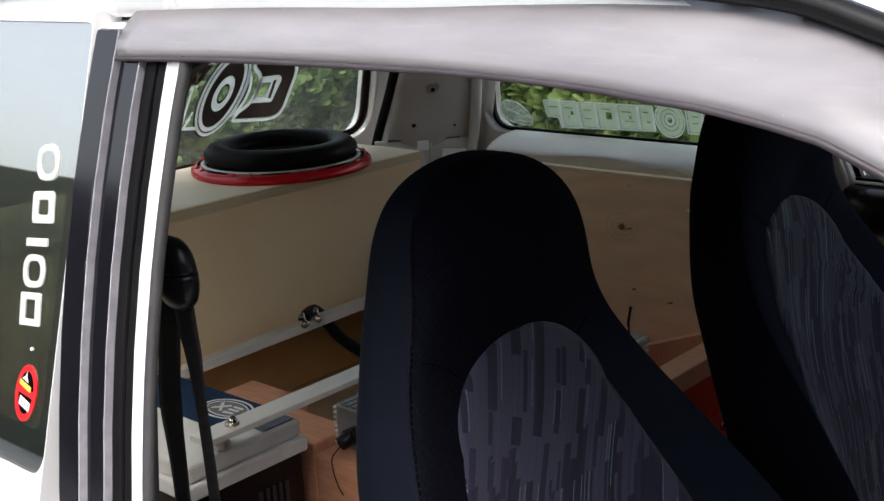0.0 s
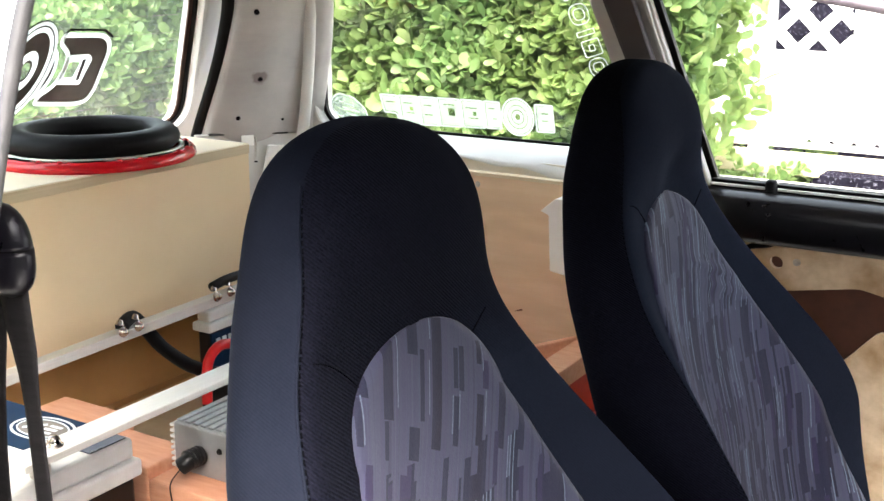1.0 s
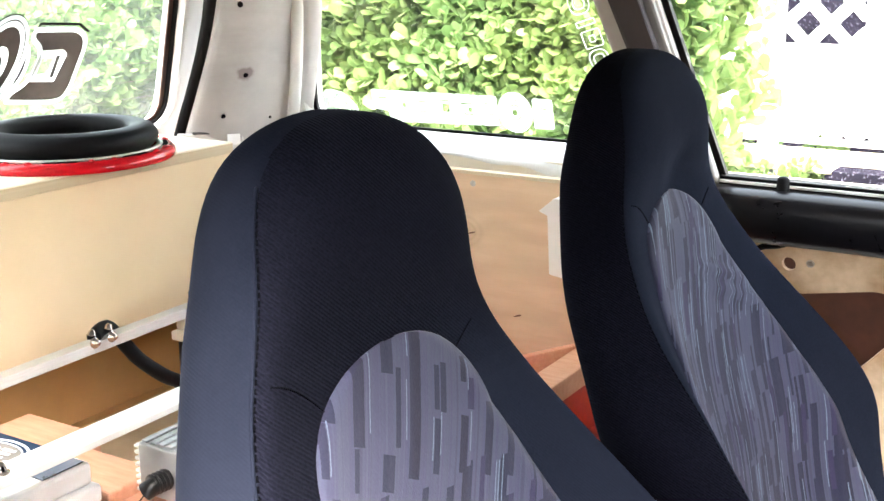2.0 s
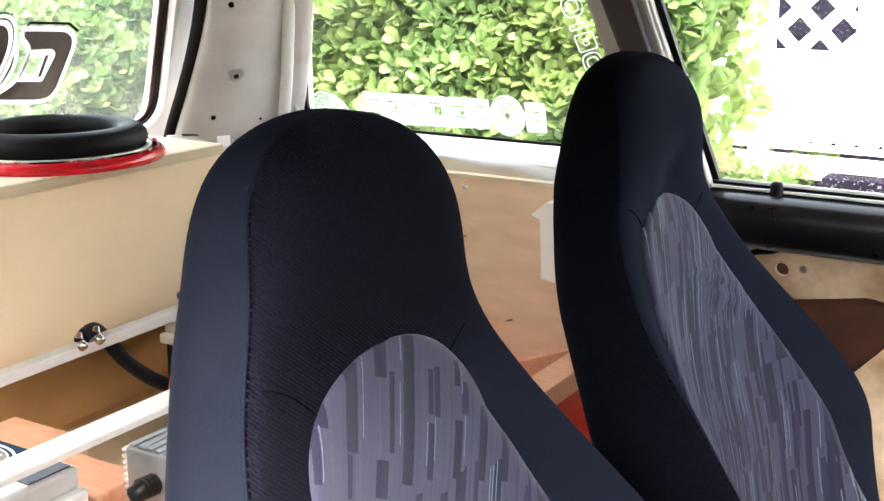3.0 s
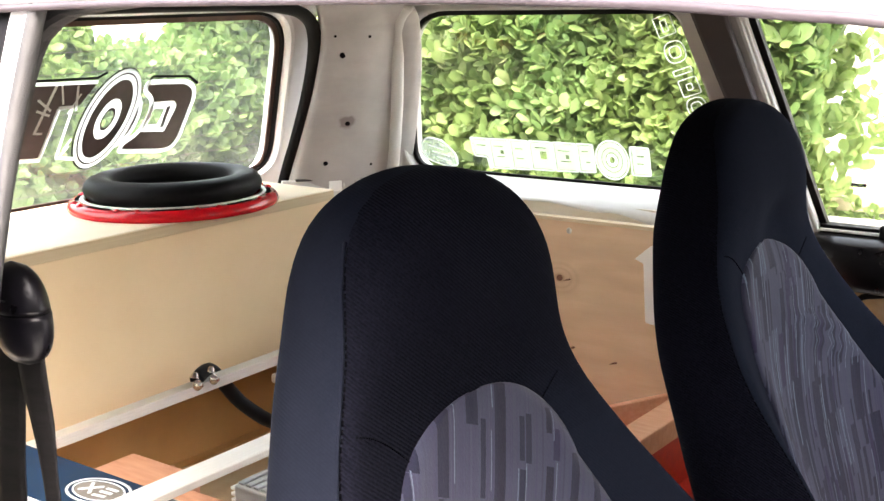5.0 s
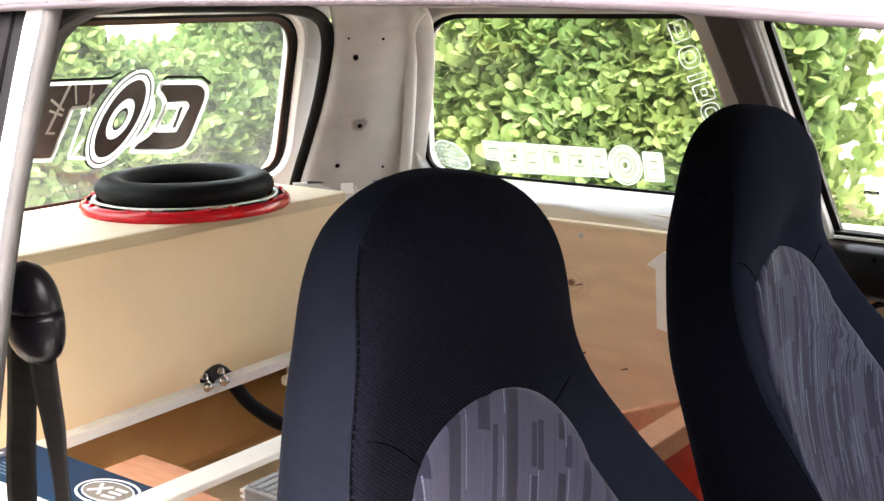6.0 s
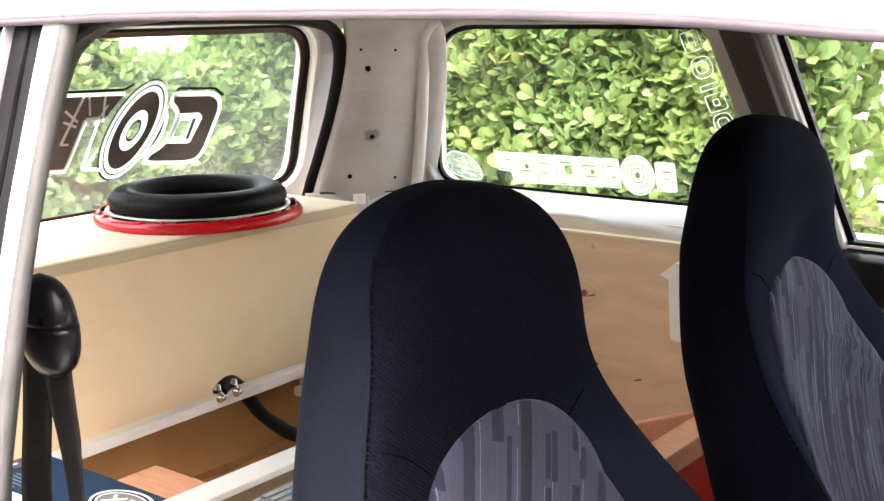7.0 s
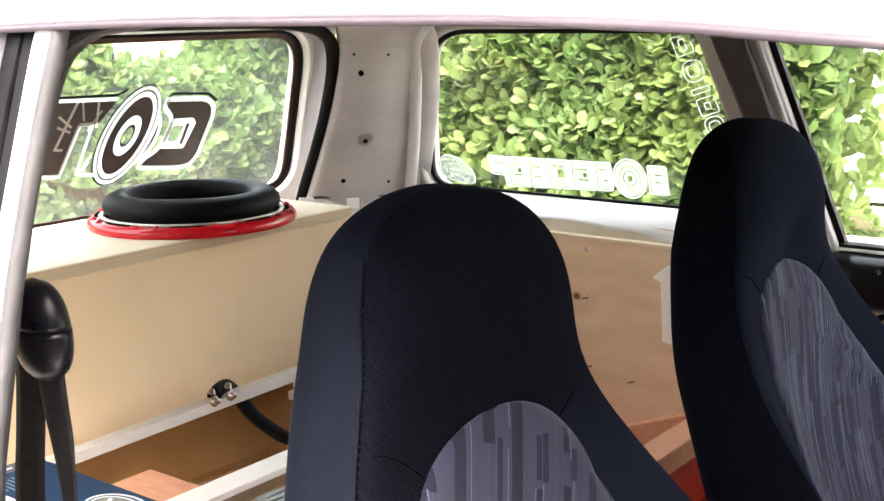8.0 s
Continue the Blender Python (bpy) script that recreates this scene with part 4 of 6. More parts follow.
# ---- plywood side panel ----
ply = empty("plywood_panel", "pine plywood side panel with knots and screws", "panel")
bm = bmesh.new()
block(bm, -0.88, -0.16, 0.561, 0.574, 0.40, 0.990)
part("sheet", bm, PLY, ply)
bm = bmesh.new()
block(bm, -0.88, -0.16, 0.558, 0.575, 0.990, 0.9965)
part("top_edge", bm, MDF_EDGE, ply, "pale cut top edge", bevel=0.001)
for x, z, r in ((-0.483, 0.974, 0.0055), (-0.80, 0.96, 0.005)):
    bm = bmesh.new()
    lathe(bm, [(0.0, 0.003), (r * 0.7, 0.0028), (r, 0.0), (0.0, 0.0)], (0, 0, 0), 14, False)
    bmesh.ops.transform(bm, matrix=Matrix.Translation((x, 0.5605, z)) @ Euler((radians(90), 0, 0)).to_matrix().to_4x4(), verts=bm.verts)
    part("screw", bm, SCREW, ply)
for x, z, rx, rz in ((-0.502, 0.888, 0.0062, 0.0056), (-0.487, 0.886, 0.0085, 0.0014), (-0.394, 0.750, 0.008, 0.0016), (-0.475, 0.765, 0.005, 0.002)):
    bm = bmesh.new()
    plate(bm, [p + Vector((0, 0.0005 * math.sin(7 * i))) for i, p in enumerate(oval(x, z, rx, rz, 16, 0.3))], [], lambda u, v, d: Vector((u, 0.561 - d, v)), -0.002, 0.0008)
    part("knot", bm, KNOT, ply, "dark wood knot")
WAVE = ((-0.99, 1.000), (-0.70, 1.008), (-0.60, 1.014), (-0.54, 1.016), (-0.49, 1.011), (-0.45, 1.005), (-0.41, 1.009), (-0.38, 1.004), (-0.345, 0.994), (-0.27, 0.990))
bm = bmesh.new()
rows = []
for k in range(60):
    x = -0.86 + 0.01 * k
    low = float(np.mean(np.interp([x - 0.012, x, x + 0.012], [p[0] for p in WAVE], [p[1] for p in WAVE])))
    rows.append([bm.verts.new((x, y, z)) for y, z in ((0.584, low), (0.592, low + 0.45 * (1.024 - low)), (0.612, 1.0225), (0.640, 1.0305), (0.690, 1.0345))])
for a, b in zip(rows, rows[1:]):
    for k in range(4):
        bm.faces.new((a[k], a[k + 1], b[k + 1], b[k]))
ledge = part("waist_ledge", bm, LEDGE_PAINT, car, "white painted metal ledge with a wavy lower edge", smooth=True)
sol = ledge.modifiers.new("thick", "SOLIDIFY")
sol.thickness, sol.offset = 0.0015, 0.0
# beige shade below the wavy edge, added as a cream strip
bm = bmesh.new()
block(bm, -0.86, -0.27, 0.598, 0.602, 0.96, 1.0165)
part("ledge_shade", bm, CREAM_SHADE, car, "cream strip added for the beige shade under the ledge")
bm = bmesh.new()
vs = [(-0.313, 0.846), (-0.26, 0.838), (-0.26, 0.975), (-0.306, 0.974), (-0.334, 0.950), (-0.318, 0.944)]
plate(bm, vs, [], lambda u, v, d: Vector((u, 0.560 - d, v)), 0.0, 0.045)
tagged(part("timber_block", bm, WHITE_BLOCK, bevel=0.002), "small white-painted timber block fixed to the plywood panel", "timber block")

# ---- floor of the load bay ----
bm = bmesh.new()
block(bm, -1.14, 0.9, -0.66, 0.66, 0.36, 0.42)
part("floor_pan", bm, DARK_CAVITY, car, "dark car floor")
bm = bmesh.new()
block(bm, -0.90, -0.30, -0.64, 0.55, 0.42, 0.60)
part("load_floor", bm, CARPET, car, "beige covered load floor", bevel=0.005)
bm = bmesh.new()
block(bm, -0.945, -0.93, -0.66, 0.50, 0.60, 0.765)
board = empty("hardboard_panel", "brown hardboard panel below the speaker box", "panel")
part("back_sheet", bm, BROWN_BOARD, board)
bm = bmesh.new()
block(bm, -0.9295, -0.905, -0.655, 0.50, 0.60, 0.622)
part("foot_batten", bm, BROWN_BOARD, board, bevel=0.002)

# ---- aluminium bars with terminals ----
railing = empty("rear_bus_bar", "pale aluminium bus bar below the speaker box", "bus bar")
bm = bmesh.new()
bar(bm, (-0.7565, -0.60, 0.805), (-0.7565, 0.42, 0.8195), 0.023, 0.0155)
part("bar", bm, SILVER, railing, bevel=0.001)
front_bar = empty("front_bus_bar", "pale aluminium bus bar bolted across the batteries", "bus bar")
bm = bmesh.new()
block(bm, -0.375, -0.340, -0.575, 0.03, 0.888, 0.896)
part("bar", bm, SILVER, front_bar, bevel=0.001)


def bolt(name, at, up, r, parent, label):
    bm = bmesh.new()
    lathe(bm, [(0.0, r * 1.6), (r * 0.6, r * 1.5), (r, r * 0.9), (r * 1.02, 0.25 * r), (r * 1.35, 0.25 * r), (r * 1.35, 0.0), (0.0, 0.0)], (0, 0, 0), 14, False)
    turn = Vector((0, 0, 1)).rotation_difference(Vector(up)).to_matrix().to_4x4()
    bmesh.ops.transform(bm, matrix=Matrix.Translation(at) @ turn, verts=bm.verts)
    return part(name, bm, CHROME, parent, label, smooth=True)


for y in (-0.062, -0.030, 0.148, 0.182):
    bolt("terminal_bolt", (-0.745, y, 0.8215 + 0.0142 * (y + 0.04)), (1, 0, 0.1), 0.0062, railing, "bright dome terminal nut")
    bolt("cable_lug", (-0.754, y + 0.003, 0.830 + 0.0142 * (y + 0.04)), (0, 0.3, 1), 0.0055, railing, "bright cable lug")
bm = bmesh.new()
lathe(bm, [(0.0, 0.031), (0.008, 0.031), (0.008, 0.012), (0.011, 0.010), (0.011, 0.0), (0.0, 0.0)], (-0.382, -0.524, 0.8575), 14, False)
part("terminal_post", bm, SCREW, front_bar, "lead terminal post under the bar", smooth=True)
bolt("bar_bolt", (-0.357, -0.524, 0.896), (0, 0, 1), 0.007, front_bar, "small hex bolt")


def cable(name, pts, r, material, label, parent=None):
    bm = bmesh.new()
    sweep(bm, smooth_path(pts, 8), r, r, 10)
    ob = part(name, bm, material, parent, smooth=True)
    return tagged(ob, label, "cable") if not parent else tagged(ob, label)


cable("power_cable", [(-0.757, -0.052, 0.824), (-0.764, -0.038, 0.827), (-0.775, -0.012, 0.826), (-0.778, 0.004, 0.814), (-0.765, 0.012, 0.795), (-0.745, 0.020, 0.772), (-0.728, 0.044, 0.745), (-0.722, 0.068, 0.728), (-0.712, 0.10, 0.712), (-0.69, 0.20, 0.700), (-0.66, 0.30, 0.70)], 0.011, RUBBER, "thick black power cable hanging from the bus bar")
cable("power_cable", [(-0.757, 0.150, 0.838), (-0.757, 0.185, 0.843), (-0.765, 0.24, 0.840), (-0.765, 0.34, 0.838)], 0.008, RUBBER, "thick black power cable hanging from the bus bar")
cable("red_power_cable", [(-0.685, 0.050, 0.68), (-0.690, 0.058, 0.73), (-0.690, 0.067, 0.753), (-0.690, 0.085, 0.764), (-0.690, 0.105, 0.764), (-0.690, 0.128, 0.752), (-0.68, 0.15, 0.70)], 0.0085, RED_CABLE, "thick red power cable loop beside the battery")


# ---- batteries ----
def battery(x0, x1, y0, y1, z0, z1, label, lid=0.058):
    b = empty("car_battery", label, "battery", "deep-cycle batteries")
    bm = bmesh.new()
    block(bm, x0 + 0.004, x1 - 0.004, y0 + 0.004, y1 - 0.004, z0, z1 - lid)
    part("case", bm, BLACK_PLASTIC, b, "ribbed black plastic case", bevel=0.004)
    bm = bmesh.new()
    block(bm, x0 - 0.003, x1 + 0.003, y0 - 0.003, y1 + 0.003, z1 - lid, z1 - lid * 0.55)
    part("lid_skirt", bm, CREAM_PLASTIC, b, "pale grey lid skirt", bevel=0.004)
    bm = bmesh.new()
    block(bm, x0 + 0.003, x1 - 0.003, y0 + 0.003, y1 - 0.003, z1 - lid * 0.55, z1)
    part("lid", bm, CREAM_PLASTIC, b, "pale grey lid", bevel=0.005)
    for k in range(5):
        bm = bmesh.new()
        y = y1 - 0.035 - 0.011 * k
        block(bm, x1 - 0.004, x1 - 0.001, y - 0.003, y + 0.003, z0 + 0.02, z1 - 0.075)
        part("rib", bm, TRIM, b, bevel=0.0008)
    return b


near_battery = battery(-0.69, -0.370, -0.588, -0.400, 0.60, 0.858, "black battery with a pale grey lid and a blue top label", 0.046)
TOP = 0.8585
bm = bmesh.new()
block(bm, -0.655, -0.440, -0.492, -0.405, TOP, TOP + 0.001)
near_label = part("top_label", bm, BLUE_LABEL, near_battery, "blue label with a pale badge")
bm = bmesh.new()
BX, BY = -0.474, -0.442
plate(bm, oval(BX, BY, 0.043, 0.029, 28), [oval(BX, BY, 0.040, 0.026, 28)], lambda u, v, d: Vector((u, v, TOP + d)), 0.0015, 0.002)
plate(bm, oval(BX, BY, 0.036, 0.022, 28), [oval(BX, BY, 0.034, 0.020, 28)], lambda u, v, d: Vector((u, v, TOP + d)), 0.0015, 0.002)
part("badge_ring", bm, PALE_PRINT, near_label)
bm = bmesh.new()
plate(bm, oval(BX, BY, 0.0335, 0.0195, 28), [], lambda u, v, d: Vector((u, v, TOP + d)), 0.0012, 0.0014)
part("badge_ground", bm, BADGE_BROWN, near_label, "dull brown badge centre")
bm = bmesh.new()
for a, b in (((-0.022, -0.010), (-0.003, 0.010)), ((-0.022, 0.010), (-0.003, -0.010)), ((0.003, -0.010), (0.020, -0.007)), ((0.003, 0.0), (0.020, 0.002)), ((0.003, 0.009), (0.020, 0.010))):
    bar(bm, (BX + a[0], BY + a[1], TOP + 0.0019), (BX + b[0], BY + b[1], TOP + 0.0019), 0.004, 0.0008)
part("badge_bars", bm, PALE_PRINT, near_label)
bm = bmesh.new()
block(bm, -0.680, -0.6555, -0.492, -0.405, TOP, TOP + 0.0014)
part("end_label", bm, BLACK_LABEL, near_battery, "black end strip of the label")
for k in range(5):
    bm = bmesh.new()
    block(bm, -0.6695, -0.6655, -0.484 + 0.016 * k, -0.475 + 0.016 * k, TOP + 0.0014, TOP + 0.0018)
    part("print_mark", bm, PALE_PRINT, near_battery)
for k in range(7):
    bm = bmesh.new()
    block(bm, -0.642 + 0.003 * (k % 2), -0.609 + 0.005 * (k % 3), -0.486 + 0.0062 * k, -0.4842 + 0.0062 * k, TOP + 0.001, TOP + 0.0014)
    part("print_line", bm, DIM_PRINT, near_label)
bm = bmesh.new()
block(bm, -0.400, -0.377, -0.462, -0.410, TOP, TOP + 0.0012)
part("edge_label", bm, BLACK_LABEL, near_battery, "dark strip label")
far_battery = battery(-0.768, -0.735, 0.116, 0.40, 0.60, 0.806, "black battery with a pale lid and a blue front label", 0.036)
bm = bmesh.new()
block(bm, -0.7386, -0.7340, 0.121, 0.39, 0.69, 0.768)
far_label = part("front_label", bm, BLUE_LABEL, far_battery, "blue front label")
bm = bmesh.new()
for k in range(5):
    block(bm, -0.7342, -0.7332, 0.130 + 0.015 * k, 0.140 + 0.015 * k, 0.746, 0.758)
block(bm, -0.7342, -0.7332, 0.130, 0.22, 0.735, 0.738)
part("label_bars", bm, PALE_PRINT, far_label, "row of pale printed bars")

# ---- amplifier ----
amp = empty("amplifier", "silver finned car amplifier behind the seat", "amplifier")
bm = bmesh.new()
block(bm, -0.388, -0.215, -0.326, 0.02, 0.787, 0.846)
part("casing", bm, AMP_METAL, amp, bevel=0.002)
for k in range(14):
    bm = bmesh.new()
    x = -0.386 + 0.012 * k
    block(bm, x, x + 0.008, -0.322, 0.02, 0.846, 0.849)
    part("fin", bm, AMP_METAL, amp, bevel=0.0008)
for k in range(8):
    bm = bmesh.new()
    block(bm, -0.3945, -0.388, -0.3255, 0.02, 0.789 + 0.0072 * k, 0.7925 + 0.0072 * k)
    part("side_fin", bm, SILVER, amp, bevel=0.0006)
bm = bmesh.new()
sweep(bm, smooth_path([(-0.345, -0.326, 0.815), (-0.347, -0.336, 0.814), (-0.351, -0.346, 0.810), (-0.356, -0.350, 0.806)], 5), 0.010, 0.0105, 12)
part("plug", bm, BLACK_PLASTIC, amp, "black cable plug", smooth=True)
for k in range(4):
    bm = bmesh.new()
    sweep(bm, [Vector((-0.3455 - 0.0016 * k, -0.329 - 0.0045 * k, 0.8148 - 0.0007 * k)), Vector((-0.3458 - 0.0016 * k, -0.331 - 0.0045 * k, 0.8146 - 0.0007 * k))], 0.0118, 0.0122, 14)
    part("plug_ridge", bm, BLACK_PLASTIC, amp, "ridge of the black plug", smooth=True)
bm = bmesh.new()
sweep(bm, smooth_path([(-0.357, -0.351, 0.802), (-0.358, -0.366, 0.790), (-0.354, -0.3685, 0.770), (-0.346, -0.3685, 0.752), (-0.338, -0.3685, 0.742)], 6), 0.0008, 0.0008, 6)
part("cord", bm, WEBBING, amp, "thin dark cord hanging from the plug", smooth=True)
for x, z, r in ((-0.318, 0.824, 0.004), (-0.30, 0.812, 0.005), (-0.282, 0.812, 0.005)):
    bm = bmesh.new()
    lathe(bm, [(0.0, 0.002), (r * 0.7, 0.002), (r, 0.0), (0.0, 0.0)], (0, 0, 0), 12, False)
    bmesh.ops.transform(bm, matrix=Matrix.Translation((x, -0.326, z)) @ Euler((radians(90), 0, 0)).to_matrix().to_4x4(), verts=bm.verts)
    part("socket", bm, BLACK_PLASTIC, amp)
bm = bmesh.new()
block(bm, -0.30, -0.27, -0.3275, -0.3255, 0.832, 0.838)
part("slot", bm, BLACK_PLASTIC, amp)


# small silver unit with a stub aerial behind the near seat
unit = empty("signal_unit", "small silver finned unit with a black stub aerial", "amplifier")
bm = bmesh.new()
block(bm, -0.352, -0.308, 0.262, 0.335, 0.612, 0.770)
part("casing", bm, AMP_METAL, unit, bevel=0.002)
for k in range(6):
    bm = bmesh.new()
    block(bm, -0.3085, -0.300, 0.263, 0.334, 0.724 + 0.008 * k, 0.728 + 0.008 * k)
    part("fin", bm, SILVER, unit, bevel=0.0006)
bm = bmesh.new()
sweep(bm, [Vector((-0.318, 0.300, 0.769)), Vector((-0.320, 0.300, 0.800)), Vector((-0.316, 0.302, 0.828))], 0.0025, 0.0025, 8)
part("aerial", bm, BLACK_PLASTIC, unit, "black stub aerial", smooth=True)


# ---- timber supports ----
def timber(x0, x1, y0, y1, z0, z1, label, material=LIT_ORANGE_WOOD):
    bm = bmesh.new()
    block(bm, x0, x1, y0, y1, z0, z1)
    return tagged(part("timber_beam", bm, material, bevel=0.003), label, "timber")


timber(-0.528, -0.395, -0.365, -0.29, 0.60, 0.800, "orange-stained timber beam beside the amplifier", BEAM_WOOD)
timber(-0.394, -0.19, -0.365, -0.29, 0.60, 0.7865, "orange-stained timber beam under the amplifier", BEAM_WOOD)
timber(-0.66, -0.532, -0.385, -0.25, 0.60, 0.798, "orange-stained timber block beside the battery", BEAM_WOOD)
tray = empty("timber_tray", "red-stained timber tray beside the plywood panel", "tray")
bm = bmesh.new()
block(bm, -0.254, -0.206, 0.02, 0.556, 0.700, 0.735)
part("front_beam", bm, LIT_ORANGE_WOOD, tray, "orange-stained timber beam", bevel=0.002)
bm = bmesh.new()
bar(bm, (-0.43, 0.17, 0.705), (-0.258, 0.520, 0.705), 0.012, 0.062)
part("brace", bm, LIT_ORANGE_WOOD, tray, "orange-stained slanting board", bevel=0.002)
bm = bmesh.new()
block(bm, -0.50, -0.10, 0.0, 0.556, 0.600, 0.612)
part("base_board", bm, RED_WOOD, tray, "red-stained base board", bevel=0.001)
bm = bmesh.new()
block(bm, -0.250, -0.214, 0.03, 0.550, 0.612, 0.700)
part("front_board", bm, RED_WOOD, tray, "red-stained front board", bevel=0.001)
for y in (0.37, 0.385):
    bm = bmesh.new()
    lathe(bm, [(0.0, 0.012), (0.005, 0.011), (0.0055, 0.0), (0.0, 0.0)], (-0.175, y, 0.612), 10, False)
    part("tray_screw", bm, CHROME, tray, "bright screw head", smooth=True)


# ---- front seats ----
W_ROWS = ((0.30, 0.225), (0.50, 0.252), (0.62, 0.275), (0.70, 0.285), (0.78, 0.281), (0.85, 0.256), (0.90, 0.242), (0.95, 0.221), (1.00, 0.194), (1.05, 0.171), (1.10, 0.154), (1.16, 0.143), (1.25, 0.140))
X_ROWS = ((0.30, 0.26), (0.50, 0.206), (0.62, 0.169), (0.73, 0.143), (0.85, 0.095), (0.95, 0.054), (1.05, 0.023), (1.15, 0.009), (1.23, -0.012))
B_ROWS = ((0.30, 0.12), (0.62, 0.121), (0.72, 0.127), (0.81, 0.093), (0.93, 0.029), (1.03, -0.002), (1.10, 0.0))
H_ROWS = ((0.50, 0.073), (0.75, 0.067), (0.95, 0.071), (1.10, 0.065), (1.20, 0.055))
R_ROWS = ((0.30, 0.033), (1.03, 0.033), (1.06, 0.028), (1.10, 0.010), (1.14, 0.0))
I_ROWS = ((0.30, 0.200), (0.71, 0.198), (0.77, 0.188), (0.83, 0.173), (0.876, 0.158), (0.900, 0.150), (0.927, 0.142), (0.953, 0.130), (0.980, 0.116), (1.004, 0.104), (1.022, 0.091), (1.040, 0.074), (1.050, 0.058), (1.057, 0.036), (1.060, 0.004))


def at_z(rows, z, soft=0.034):
    return float(np.mean(np.interp([z + soft * k / 2 for k in (-2, -1, 0, 1, 2)], [r[0] for r in rows], [r[1] for r in rows])))


Z_TOP, Z_CAP = 1.235, 1.110
EDGE_P = 4.5  # how square the piped front edge of the backrest is


def seat_shape(z):
    """Half width, mid depth, half depth and bolster of the backrest at a height."""
    w, hd = at_z(W_ROWS, z), at_z(H_ROWS, z)
    xm = at_z(X_ROWS, z) - hd
    if z > Z_CAP:
        c = max(1e-4, 1 - ((z - Z_CAP) / (Z_TOP - Z_CAP)) ** 3.07) ** 0.5
        w, hd = w * c, hd * (0.25 + 0.75 * c)
    return w, xm, hd, at_z(B_ROWS, z)


def seat_front(s, z):
    w, xm, hd, b = seat_shape(z)
    u = min(1.0, abs(s) / w)
    p = EDGE_P if s < 0 else 3.0
    return xm + hd * (1 - u ** p) ** (1 / p) + b * u ** 3 - at_z(R_ROWS, z) * (1 - u ** 4)


def fold(s, z):
    """Two soft ridges of a crease that runs down to the side."""
    e = z - (0.935 - 0.35 * (s - 0.02))
    reach = math.exp(-((s - 0.08) / 0.06) ** 2)
    return reach * (math.exp(-((e - 0.013) / 0.008) ** 2) + 0.8 * math.exp(-((e + 0.012) / 0.009) ** 2))


def bowl(s, z):
    """Soft hollow between the headrest and the centre panel."""
    return math.exp(-((s - 0.022) / 0.055) ** 2 - ((z - 1.078) / 0.046) ** 2)


def seam_turn(z):
    """Where the edge seam runs, in degrees round from the side of the seat."""
    return float(np.interp(z, (0.95, 1.06, 1.13, 1.17, 1.20, 1.225), (14.3, 16.1, 14.0, 11.6, 8.2, 4.0)))


def stitches(bm, pts):
    """A row of short stitches with small gaps along a seam."""
    line = smooth_path(pts, 10)
    for k in range(0, len(line) - 2, 3):
        sweep(bm, line[k:k + 3], 0.0009, 0.0008, 5)


